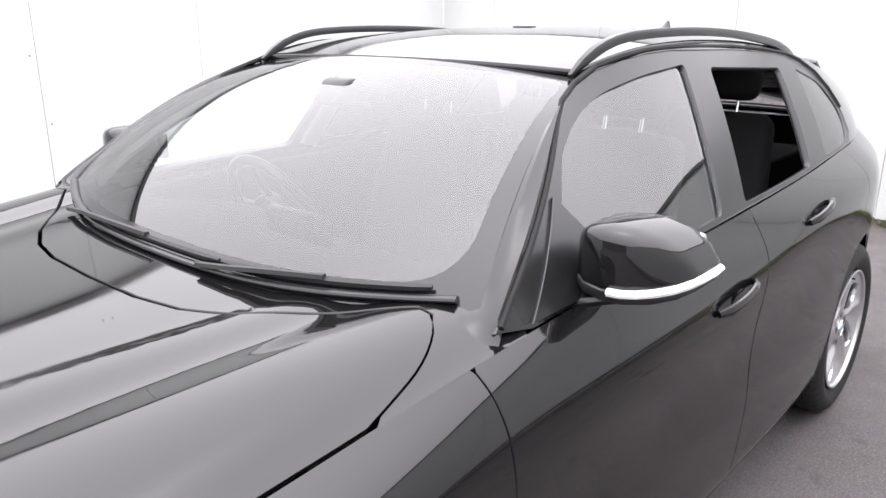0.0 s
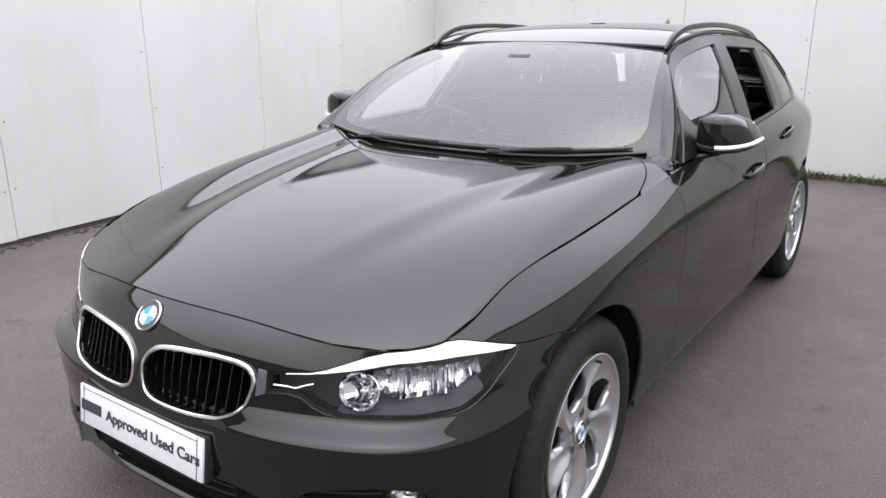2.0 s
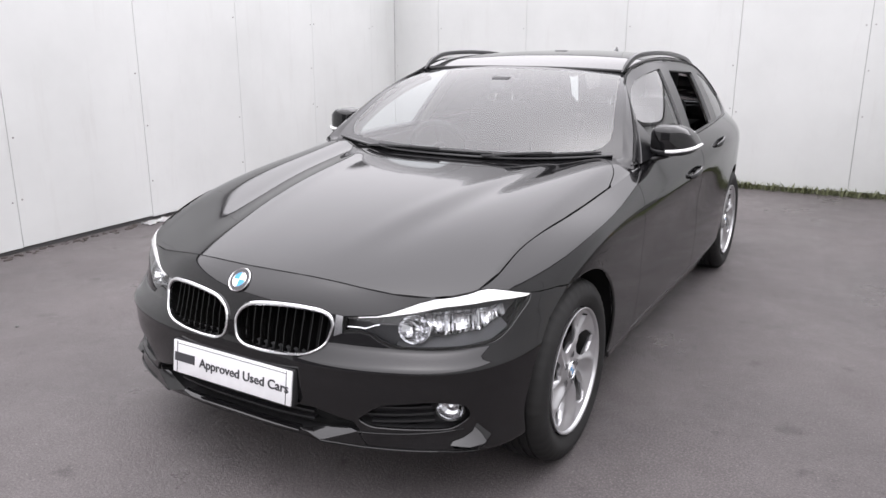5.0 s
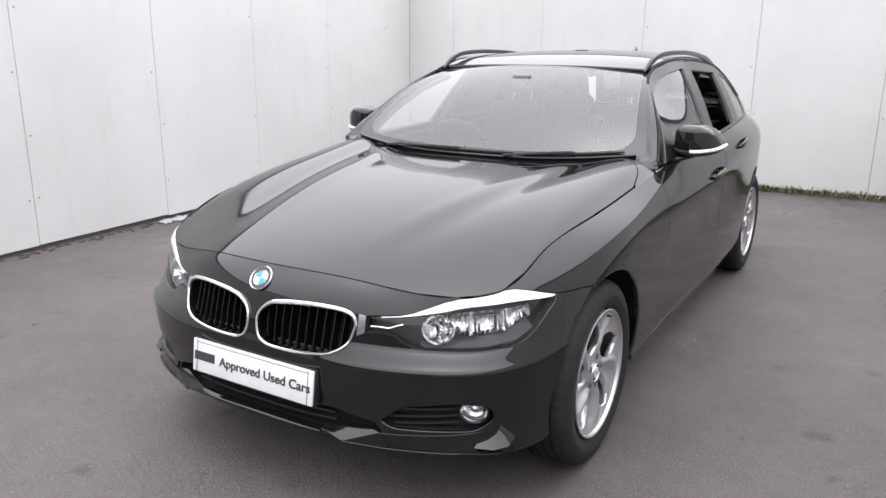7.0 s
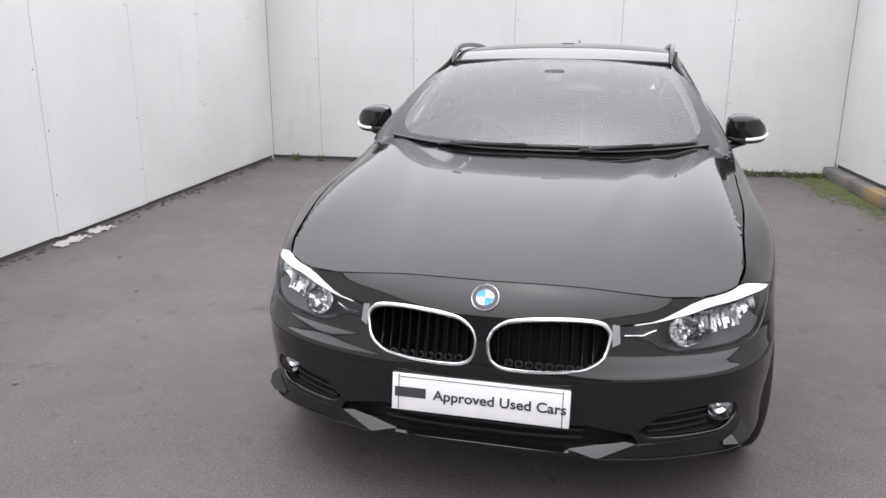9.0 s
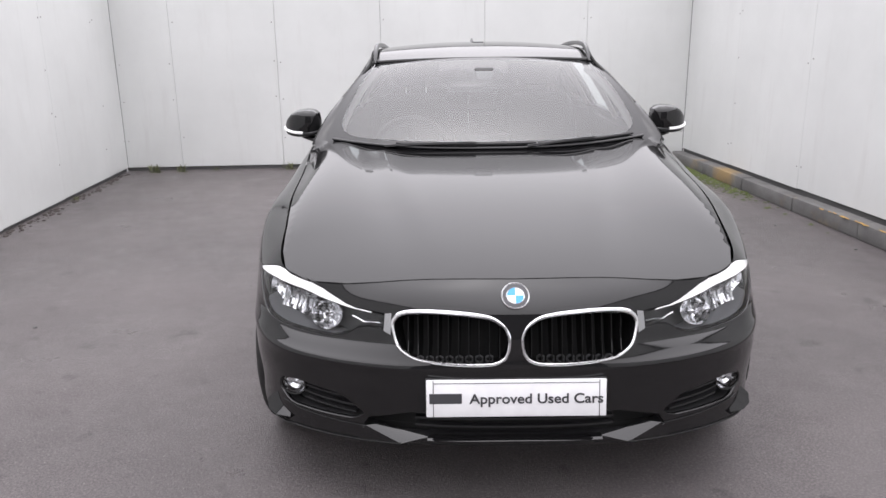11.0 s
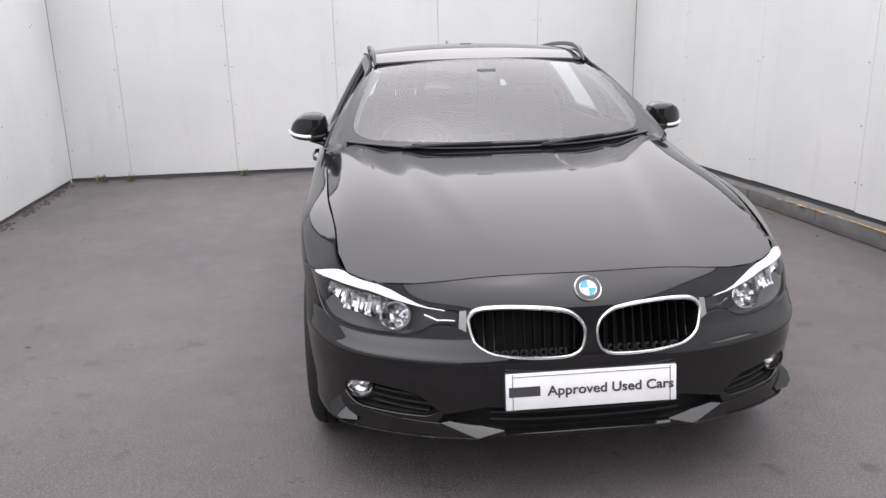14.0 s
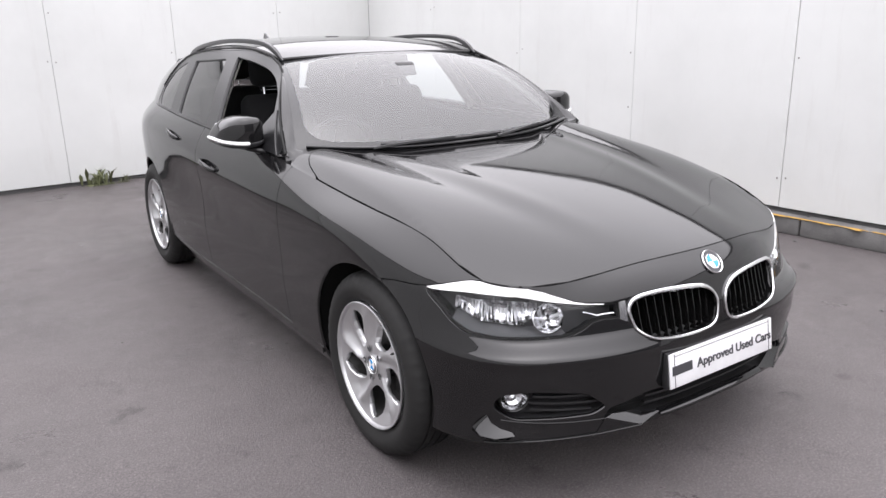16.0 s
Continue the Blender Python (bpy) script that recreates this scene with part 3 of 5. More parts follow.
# near-black lining behind the seams; its colour stands in for their shade
lining = dense([(s_y(0.40), 0.06), (s_y(2.38), 0.06), (s_y(2.38), V_TOP - 0.02), (s_y(0.40), V_TOP - 0.02)], 0.05)
both("inner_panel", body, [lining], void, car, step=0.06, flange=0, lift=-0.016)
front_lining = dense([(s_y(-0.36), 0.02), (s_y(-0.42), V_TOP - 0.03)] + [(s_x(x), V_TOP - 0.03) for x in (0.6, 0.3, 0.0, )] + [(-s_x(x), V_TOP - 0.03) for x in (0.3, 0.6)] + [(-s_y(-0.42), V_TOP - 0.03), (-s_y(-0.36), 0.02)], 0.04)
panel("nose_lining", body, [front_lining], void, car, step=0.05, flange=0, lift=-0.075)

# ---- bonnet ----
edge_y = np.linspace(-0.38, 0.90, 22)
flank_line = np.array([body([s_y(y)], [V_TOP])[0] for y in edge_y])
hood_side_x = curve(np.r_[-0.62, flank_line[:, 1]], np.r_[0.69, flank_line[:, 0]])
hood_side_z = curve(np.r_[-0.62, flank_line[:, 1]], np.r_[0.700, flank_line[:, 2]])
hood_mid_z = curve([-0.70, -0.677, -0.6, -0.4, -0.1, 0.2, 0.5, 0.75], [0.738, 0.749, 0.778, 0.830, 0.884, 0.917, 0.938, 0.958])
nose_line = np.array([body([q], [V_TOP])[0] for q in np.linspace(0, s_at(0.735), 14)])
lead_y, lead_z = curve(nose_line[:, 0], nose_line[:, 1]), curve(nose_line[:, 0], nose_line[:, 2])


def hood_raw(x, y):
    q = np.abs(x) / hood_side_x(y)
    qq = np.clip(q, 0, 1.1)
    z = hood_side_z(y) + (hood_mid_z(y) - hood_side_z(y)) * (1 - qq**7)
    swell = np.clip((y + 0.45) / 0.95, 0, 1)
    swell = swell * swell * (3 - 2 * swell)
    z += (0.008 + 0.024 * swell) * np.exp(-((q - 0.90) / np.where(q < 0.90, 0.24, 0.10)) ** 2) * (1 - np.clip(q, 0, 1) ** 14)
    ridge = 0.26 + 0.24 * np.clip((y + 0.68) / 1.3, 0, 1)
    fade = np.clip((y + 0.60) / 0.4, 0, 1)
    return z + fade * (0.004 * np.exp(-((np.abs(x) - ridge + 0.03) / 0.055) ** 2) - 0.006 * np.exp(-((np.abs(x) - ridge - 0.05) / 0.07) ** 2))


def bonnet(x, y):
    x, y = np.atleast_1d(np.asarray(x, float)), np.atleast_1d(np.asarray(y, float))
    ax = np.clip(np.abs(x), 0, 0.735)
    ey, ez = lead_y(ax), lead_z(ax)
    k = np.exp(-np.clip(y - ey, -0.1, 9) / 0.30) * np.clip((0.86 - np.abs(x)) / 0.1, 0, 1)
    return np.stack([x, y, hood_raw(x, y) + (ez - hood_raw(ax, ey)) * k], 1)


hood_front = [(q[0], q[1] + 0.004) for q in (body([s_at(x)], [V_TOP])[0] for x in (0.001, 0.1, 0.2, 0.3, 0.4, 0.5, 0.6, 0.66, 0.70, 0.714))]
flank_top = [body([s_y(y)], [V_TOP])[0] for y in (-0.40, -0.33, -0.25, -0.1, 0.05, 0.2, 0.35, 0.46)]
hood_edge = [(q[0] - 0.0065, q[1]) for q in flank_top]
corner_at = curve([0, 1, 2, 3, 4], np.array([(hood_edge[-1][0], hood_edge[-1][1]), (0.785, 0.535), (0.770, 0.595), (0.741, 0.650), (0.704, 0.684)]))
hood_corner = [tuple(corner_at(k)) for k in np.linspace(0.33, 4, 12)]
hood_rear = hood_corner + [(0.67, 0.688), (0.56, 0.62), (0.40, 0.51), (0.30, 0.47), (0.18, 0.45), (0.0, 0.445)]
hood_half = hood_front + hood_edge + hood_rear
hood_loop = hood_half + [(-x, y) for x, y in hood_half[-2:0:-1]]
panel("bonnet", bonnet, [dense(hood_loop, 0.02)], paint, car, step=0.024)
panel("bonnet_lining", bonnet, [dense([(x * 0.96, y * 0.97) for x, y in hood_loop], 0.05)], void, car, step=0.06, flange=0, lift=-0.02)
cowl_half = [(0.0, 0.455), (0.18, 0.460), (0.30, 0.480), (0.40, 0.521), (0.56, 0.631), (0.67, 0.697), (0.706, 0.690), (0.725, 0.70), (0.72, 0.80), (0.5, 0.72), (0.25, 0.655), (0.0, 0.64)]
panel("rear_bonnet_panel", bonnet, [dense(cowl_half + [(-x, y) for x, y in cowl_half[-2:0:-1]], 0.025)], paint, car, step=0.03, flange=0.008)

# ---- windscreen, roof, glasshouse ----
ws_low = curve([-0.76, -0.5, 0, 0.5, 0.76], np.array([[0.750, 0.977], [0.652, 0.958], [0.600, 0.947], [0.652, 0.958], [0.750, 0.977]]))
ws_top = curve([-0.60, -0.3, 0, 0.3, 0.60], np.array([[1.315, 1.298], [1.285, 1.322], [1.275, 1.330], [1.285, 1.322], [1.315, 1.298]]))


def windscreen(a, b):
    """a across (-1 to 1), b up (0 to 1)."""
    a, b = np.atleast_1d(np.asarray(a, float)), np.atleast_1d(np.asarray(b, float))
    x0, x1 = a * 0.758, a * 0.578
    lo, hi = ws_low(x0), ws_top(x1)
    p = np.stack([x0 + (x1 - x0) * b, lo[:, 0] + (hi[:, 0] - lo[:, 0]) * b, lo[:, 1] + (hi[:, 1] - lo[:, 1]) * b], 1)
    k = b * (1 - b)
    return p + np.stack([0 * k, -0.10 * k, 0.17 * k], 1)


ws_loop = dense(rounded([(-1, -0.06), (1, -0.06), (1, 1), (-1, 1)], 0.02), 0.05)
inner = dense(rounded([(-0.94, 0.055), (0.94, 0.055), (0.952, 0.955), (-0.952, 0.955)], [0.16, 0.16, 0.06, 0.06], 8), 0.03)
shade = panel("windscreen", windscreen, [inner], screen_glass, car, step=0.06, flange=0.004, label="laminated windscreen with a dark printed border")
shade.visible_shadow = False
panel("frit_border", windscreen, [ws_loop, inner], frit, shade, step=0.05, flange=0.004, label="black printed edge band")

roof_mid = curve([1.27, 1.6, 2.1, 2.5, 2.8, 3.1, 3.42], [1.331, 1.383, 1.408, 1.398, 1.374, 1.345, 1.305])
roof_side_z = curve([1.30, 1.45, 1.7, 2.1, 2.5, 2.8, 3.1, 3.42], [1.314, 1.346, 1.370, 1.368, 1.340, 1.304, 1.258, 1.20])
roof_side_x = curve([1.30, 1.7, 2.1, 2.5, 2.8, 3.1, 3.42], [0.572, 0.588, 0.590, 0.580, 0.565, 0.542, 0.510])


def roof(x, y):
    x, y = np.atleast_1d(np.asarray(x, float)), np.atleast_1d(np.asarray(y, float))
    q = np.abs(x) / roof_side_x(y)
    return np.stack([x, y, roof_mid(y) - (roof_mid(y) - roof_side_z(y)) * q**2.4], 1)


front_edge = [(x, float(ws_top(x)[0]) + 0.006) for x in (0.0, 0.2, 0.4, 0.565)]
roof_half = front_edge + [(float(roof_side_x(y)) - 0.012, y) for y in (1.36, 1.5, 1.7, 2.0, 2.4, 2.8, 3.1, 3.38)] + [(0.25, 3.42), (0.0, 3.43)]
panel("roof", roof, [dense(roof_half + [(-x, y) for x, y in roof_half[-2:0:-1]], 0.03)], paint, car, step=0.035)
panel("headliner", roof, [dense([(x * 0.97, 1.33 + (y - 1.27) * 0.95) for x, y in roof_half] + [(-x * 0.97, 1.33 + (y - 1.27) * 0.95) for x, y in roof_half[-2:0:-1]], 0.05)], headliner, car, step=0.07, flange=0, lift=-0.03)

yy = [0.66, 0.9, 1.3, 1.7, 2.1, 2.5, 2.8, 3.2, 3.55]
side_foot = curve(yy, np.array([body([s_y(y)], [V_TOP])[0][[0, 2]] for y in yy]))
top_yy = [1.30, 1.45, 1.7, 2.1, 2.5, 2.8, 3.1, 3.4]
side_head = curve([0.66] + top_yy, np.array([(0.635, 1.28)] + [(float(roof_side_x(y)) + 0.012, float(roof_side_z(y)) - 0.006) for y in top_yy]))


def house(y, z):
    """The glasshouse's flank."""
    y, z = np.atleast_1d(np.asarray(y, float)), np.atleast_1d(np.asarray(z, float))
    f, h = side_foot(y), side_head(y)
    k = (z - f[:, 1]) / (h[:, 1] - f[:, 1])
    return np.stack([f[:, 0] + (h[:, 0] - f[:, 0]) * k + 0.05 * k * (1 - k), y, z], 1)


def top_z(y, down=0.0):
    return float(side_head(y)[1]) - down


def foot_z(y, up=0.0):
    return float(side_foot(y)[1]) + up


# the black frame's front edge runs up the A-post
frame_y = curve([0.955, 0.985, 1.05, 1.137, 1.22, 1.295, 1.33], [0.728, 0.765, 0.860, 0.996, 1.123, 1.268, 1.39])
win_front = rounded([(0.86, foot_z(0.86, 0.02)), (1.56, foot_z(1.56, 0.016)), (1.705, 1.322), (1.50, 1.305), (1.335, 1.276), (1.205, 1.234), (1.085, 1.175)], [0.01, 0.02, 0.02, 0.06, 0.05, 0.05, 0.03], 5)
win_rear = rounded([(1.70, foot_z(1.70, 0.016)), (2.27, foot_z(2.27, 0.014)), (2.38, 1.287), (1.835, 1.310)], 0.022, 4)
win_quarter = rounded([(2.47, foot_z(2.47, 0.012)), (2.83, foot_z(2.83, 0.014)), (2.93, 1.10), (2.84, 1.215), (2.57, 1.277)], [0.02, 0.05, 0.09, 0.12, 0.02], 6)
shell = [(float(frame_y(z)) - 0.012, z) for z in (0.957, 0.985, 1.05, 1.137, 1.22, 1.295)] + [(y, top_z(y)) for y in (1.36, 1.6, 1.9, 2.2, 2.6, 2.9, 3.15, 3.38)]
shell += [(3.50, 1.12), (3.60, 1.02)] + [(y, foot_z(y, 0.004)) for y in (3.55, 3.4, 3.2, 3.0, 2.8, 2.4, 2.0, 1.6, 1.2, 0.9, 0.80)]
wf, wr, wq = (dense(w, 0.03) for w in (win_front, win_rear, win_quarter))
# black window surround inside the painted cant rail
surround = [(0.785, foot_z(0.785, 0.012)), (1.6, foot_z(1.6, 0.006)), (2.3, foot_z(2.3, 0.006)), (2.86, foot_z(2.86, 0.006)), (2.93, foot_z(2.9, 0.035)), (2.962, 1.12), (2.93, 1.185), (2.85, 1.245), (2.70, 1.29), (2.557, 1.314)]
surround += [(2.3, 1.335), (2.04, 1.348), (1.675, 1.354), (1.56, 1.349), (1.457, 1.337), (1.36, 1.319)] + [(float(frame_y(z)), z) for z in (1.295, 1.22, 1.137, 1.05, 0.99)]
sd = dense(surround, 0.03)
both("cant_rail", house, [dense(shell, 0.03), sd], paint, car, step=0.035, flange=0.012)
both("window_surround", house, [sd, wf, wr, wq], trim_black, car, step=0.03, flange=0.02, lift=-0.003, label="satin black window surround and door posts")
for sg in (1, -1):
    # rubber seal that runs up the A-post and back under the roof
    line = [(float(frame_y(z)) - 0.005, z) for z in np.linspace(0.962, 1.295, 12)] + [(1.36, 1.326), (1.457, 1.344), (1.56, 1.356), (1.675, 1.361), (2.04, 1.355), (2.3, 1.342), (2.557, 1.321), (2.70, 1.297), (2.85, 1.252), (2.936, 1.190), (2.968, 1.12)]
    pts = house([q[0] for q in line], [q[1] for q in line]) * (sg, 1, 1)
    part("door_seal", sweep(pts, round_section(0.0065, 0.0065, 8), up=(1, 0, 0)), void, car, "matt black rubber seal")
for d, m in zip(doors, (False, True)):
    if m:
        continue
    g = panel("side_window", house, [wf], door_glass, d, step=0.05, flange=0.004, lift=-0.012, mirror=m)
    g.visible_shadow = False
for d, m in zip(rdoors, (False, True)):
    if m:
        panel("side_window", house, [wr], privacy_glass, d, step=0.05, flange=0.004, lift=-0.012, mirror=m, label="dark tinted door window")
both("quarter_window", house, [wq], privacy_glass, car, step=0.05, flange=0.004, lift=-0.006, label="dark tinted quarter window")

# tailgate closes the rear
def tail(x, k):
    x, k = np.atleast_1d(np.asarray(x, float)), np.atleast_1d(np.asarray(k, float))
    lo_y, hi_y = 3.79 - 0.25 * x**2, 3.43 - 0.08 * x**2
    lo_x, hi_x = x * 0.74, x * 0.62
    return np.stack([lo_x + (hi_x - lo_x) * k, lo_y + (hi_y - lo_y) * k, 1.0 + 0.30 * k - 0.06 * k * x**2], 1)


tg = panel("tailgate", tail, [dense([(-0.74, 0), (0.74, 0), (0.74, 1), (-0.74, 1)], 0.05), dense(rounded([(-0.62, 0.1), (0.62, 0.1), (0.66, 0.9), (-0.66, 0.9)], 0.06), 0.05)], paint, car, step=0.06)
rw = panel("rear_window", tail, [dense(rounded([(-0.63, 0.09), (0.63, 0.09), (0.67, 0.91), (-0.67, 0.91)], 0.06), 0.05)], door_glass, tg, step=0.08, flange=0.003, lift=-0.003)
rw.visible_shadow = False

# floor pan, wheel housings
part("floor_pan", box_bm(-0.64, 0.64, -0.35, 3.45, 0.19, 0.23, 0.02), void, car)
part("bulkhead", box_bm(-0.68, 0.68, 0.42, 0.46, 0.23, 0.83, 0.02), void, car)
for sg in (1, -1):
    for cy in (0, REAR_Y):
        n = 20
        rim_x = lambda i: float(np.interp(cy + 0.40 * math.cos(math.pi * (1.08 - 1.16 * i / n)), sy[:2300], sx[:2300])) - 0.035
        rings = [[(sg * (xx or rim_x(i)), cy + 0.40 * math.cos(math.pi * (1.08 - 1.16 * i / n)), AXLE_Z + 0.40 * math.sin(math.pi * (1.08 - 1.16 * i / n))) for i in range(n + 1)] for xx in (0.55, None)]
        bm = loft(rings, False, False)
        part("wheel_housing", bm, void, car)
        # rolled lip of the arch
        a = [(s_y(p[0]), v_z(s_y(p[0]), p[1])) for p in arc(cy, 190, -9, 40)]
        pts = body([q[0] for q in a], [q[1] for q in a]) * (sg, 1, 1)
        part("arch_lip", sweep(pts - np.array((sg * 0.007, 0, 0)), round_section(0.007, 0.007, 8), up=(1, 0, 0)), paint, car)


# the wing's foot under each A-post, flush with the bonnet
foot = [(float(hood_side_x(y)) + 0.001, y) for y in (0.47, 0.55, 0.62, 0.70, 0.78)] + [(0.80, 0.80), (0.745, 0.775), (0.716, 0.74), (0.709, 0.688)] + [(x + 0.0035, y + 0.001) for x, y in hood_corner[-2::-1]]
both("post_foot", bonnet, [dense(foot, 0.015)], paint, car, step=0.016, flange=0)
for sg in (1, -1):
    # skin of the A-post between the glass and the door opening
    rings = []
    for b in np.linspace(0.0, 1.0, 17):
        g = windscreen([1.0], [b])[0]
        h = house([float(frame_y(g[2])) - 0.010], [g[2]])[0]
        mid = (g + h) / 2 + np.array((0.007, -0.006, 0.004))
        rings.append([g - np.array((0.006, 0, 0.002)), (g + mid) / 2 + np.array((0.002, -0.003, 0.003)), mid, (mid + h) / 2 + np.array((0.005, -0.003, 0.002)), h + np.array((0.001, 0.003, -0.001))])
    land = bonnet([0.715, 0.742, 0.772, 0.80, 0.822], [0.700, 0.690, 0.686, 0.690, 0.706]) - np.array((0, 0, 0.003))
    top = np.array(rings[0])
    low = [land + (top - land) * np.array((k, k, k**1.8)) for k in (0.0, 0.2, 0.4, 0.6, 0.8)]
    rings = [[tuple(q * (sg, 1, 1)) for q in r] for r in low + rings]
    part("windscreen_post", loft(rings, False, False), paint, car)


# ---- nose: lamps, kidneys, plate ----
def on_body(s, v, lift=0.0):
    s, v = np.atleast_1d(s), np.atleast_1d(v)
    uv = np.stack([np.broadcast_to(s, np.broadcast(s, v).shape), np.broadcast_to(v, np.broadcast(s, v).shape)], 1).astype(float)
    n = normals_of(body, uv)
    p = body(uv[:, 0], uv[:, 1])
    flip = (n * (p - np.array((0, 0.6, 0.5)))).sum(1) < 0
    n[flip] *= -1
    return p + n * lift, n


def on_nose(x, z, sg=1, lift=0.0):
    s = s_at(x, z)
    return on_body([s * sg], [v_z(s, z)], lift)


def skirt(loop, depth, lift=0.0):
    l = np.array(loop)
    p, n = on_body(l[:, 0], l[:, 1])
    rings = [[tuple(q) for q in p + n * lift], [tuple(q) for q in p - n * depth]]
    return loft(rings, True, False)


strip_top = [(q[0], q[1] - 0.004) for q in lamp_top[1:13]] + [(1.068, 0.566)]
strip_low = [(1.05, 0.566), (0.987, 0.582), (0.94, 0.596), (0.889, 0.610), (0.82, 0.622), (0.745, 0.628), (0.70, 0.622), (0.654, 0.608), (0.595, 0.589), (0.55, 0.572), (0.51, 0.559), (0.451, 0.5445)]
for sg in (1, -1):
    flip = (lambda l: np.array(l)) if sg > 0 else mirrored
    bezel = panel("headlight", body, [flip(lamp_loop)], lamp_grey, car, step=0.03, flange=0, lift=-0.07, label="halogen headlight with twin reflectors behind a clear lens")
    part("lamp_wall", skirt(flip(lamp_loop), 0.072, -0.0145), gloss_black, bezel)
    # pale lamp brow; its white also carries the sky reflected on the lens
    panel("light_strip", body, [flip(dense(strip_top + strip_low, 0.015))], brow, bezel, step=0.015, flange=0.008, lift=0.0005, label="frosted white light strip, the lens's sky reflection in its colour")
    edge = np.array(lamp_loop)
    turn = np.roll(edge, -1, 0) - np.roll(edge, 1, 0)
    turn /= np.linalg.norm(turn, axis=1, keepdims=True)
    inward = np.stack([turn[:, 1], -turn[:, 0]], 1)
    if not inside(edge, edge[:1] + inward[:1] * 0.004)[0]:
        inward = -inward
    inset = edge + inward * 0.007
    p, n = on_body(flip(edge)[:, 0], flip(edge)[:, 1], -0.004)
    q, n2 = on_body(flip(inset)[:, 0], flip(inset)[:, 1], -0.010)
    q2 = on_body(flip(inset)[:, 0], flip(inset)[:, 1], -0.024)[0]
    part("lens_seal", loft([[tuple(c) for c in r] for r in (p, q, q2)], True, False), void, bezel, "matt black seal round the lens")
    lens = panel("lens", body, [flip(edge + inward * 0.004)], clear_lens, bezel, step=0.025, flange=0, lift=-0.0025)
    lens.visible_shadow = False
    # pale ledge that rises from the lens's lower edge to the reflectors
    us = np.linspace(0.575, 0.965, 22)
    low_v = np.interp(us, [0.575, 0.80, 0.90, 0.965], [0.480, 0.480, 0.478, 0.50])
    high_v = np.interp(us, [0.575, 0.66, 0.80, 0.90, 0.965], [0.486, 0.505, 0.515, 0.515, 0.53])
    r0, r1, r2 = (on_body(us * sg, w, d)[0] for w, d in ((low_v, -0.014), ((low_v + high_v) / 2, -0.034), (high_v, -0.066)))
    part("lamp_ledge", loft([[tuple(c) for c in r] for r in (r0, r1, r2)], False, False), lamp_shelf, bezel, "pale satin ledge under the reflectors")
    # fluted main reflector in three cells, and one round bowl beside it
    us = np.linspace(0.668, 0.962, 61)
    base = np.interp(us, [0.668, 0.72, 0.80, 0.90, 0.962], [0.545, 0.518, 0.512, 0.512, 0.535])
    crest = np.interp(us, [0.668, 0.75, 0.82, 0.90, 0.962], [0.600, 0.606, 0.600, 0.585, 0.580])
    cell = np.interp(us, [0.668, 0.735, 0.862, 0.962], [0, 1, 2, 3])
    rings = []
    for k in range(9):
        f = k / 8
        d = -0.020 - 0.040 * np.abs(np.sin(math.pi * cell)) ** 0.6 * (0.35 + 0.65 * math.sin(math.pi * (0.15 + 0.7 * f))) - 0.0035 * (np.arange(61) // 3 % 2) * (0 < k < 8)
        rings.append([tuple(c) for c in np.array([on_body([u * sg], [v], q)[0][0] for u, v, q in zip(us, base + (crest - base) * f, d)])])
    part("main_reflector", loft(rings, False, False), mirror_chrome, bezel, "fluted chrome lamp reflector", smooth=False)
    for s0, v0, r, wide, deep, name in ((0.632, 0.537, 0.048, 1.08, -0.020, "dipped_reflector"),):
        (p,), (n,) = on_body([s0 * sg], [v0], deep)
        bm = lathe([(0.0, r), (0.001, r * 0.96), (-0.008, r * 0.84), (-0.016, r * 0.62), (-0.022, r * 0.40), (-0.026, 0.010), (-0.010, 0.009), (-0.006, 0.001)], 18, "Y")
        for i, vert in enumerate(bm.verts):
            if 36 <= i < 90:
                vert.co.y += 0.004 * ((i % 18) // 2 % 2) - 0.002
        aim = Vector((0.25 * sg, -1, 0.42)).to_track_quat("Y", "Z").to_matrix().to_4x4()
        bmesh.ops.transform(bm, matrix=Matrix.Translation(p) @ aim @ Matrix.Diagonal((wide, 1, 0.95, 1)), verts=bm.verts)
        part(name, bm, mirror_chrome, bezel, "faceted chrome lamp reflector", smooth=False)
    tick = [on_body([s * sg], [v], -0.010)[0][0] for s, v in ((0.418, 0.517), (0.455, 0.520), (0.475, 0.520), (0.503, 0.532), (0.520, 0.538))]
    part("bezel_line", sweep(tick, round_section(0.004, 0.003, 6)), chrome, bezel, "thin chrome accent line")

    # kidney
    kl = flip(kid_loop)
    # near-black sheet closes the opening; the shade inside is in its colour
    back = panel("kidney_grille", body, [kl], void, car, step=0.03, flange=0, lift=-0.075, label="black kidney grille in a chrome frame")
    part("grille_wall", skirt(kl, 0.08, 0.0), gloss_black, back)
    p, n = on_body(kl[:, 0], kl[:, 1], 0.004)
    ups = [Vector(q) for q in n]
    wide = [0.48 + 0.30 * min(1.0, max(0.0, (q[1] - 0.50) / 0.04)) for q in kl]
    part("chrome_frame", sweep(p, [(-0.009, -0.012), (-0.008, 0.004), (-0.003, 0.009), (0.004, 0.009), (0.009, 0.003), (0.009, -0.012)], ups, closed=True, scale=wide), chrome, back, "polished chrome frame")
    for i in range(10):
        x = 0.046 + 0.0300 * i
        lo, hi = 0.525 + (0.012 if i == 0 else 0.0) + max(0, i - 6) * 0.008, 0.664 - max(0, i - 4) * 0.0035
        rings = []
        for z in np.linspace(lo, hi, 7):
            (q,), (nn,) = on_nose(x, z, sg)
            q, nn, w = Vector(q), Vector(nn), Vector((0.0028, 0, 0))
            rings.append([q - nn * 0.016 - w * 0.4, q - nn * 0.016 + w * 0.4, q - nn * 0.06 + w, q - nn * 0.06 - w])
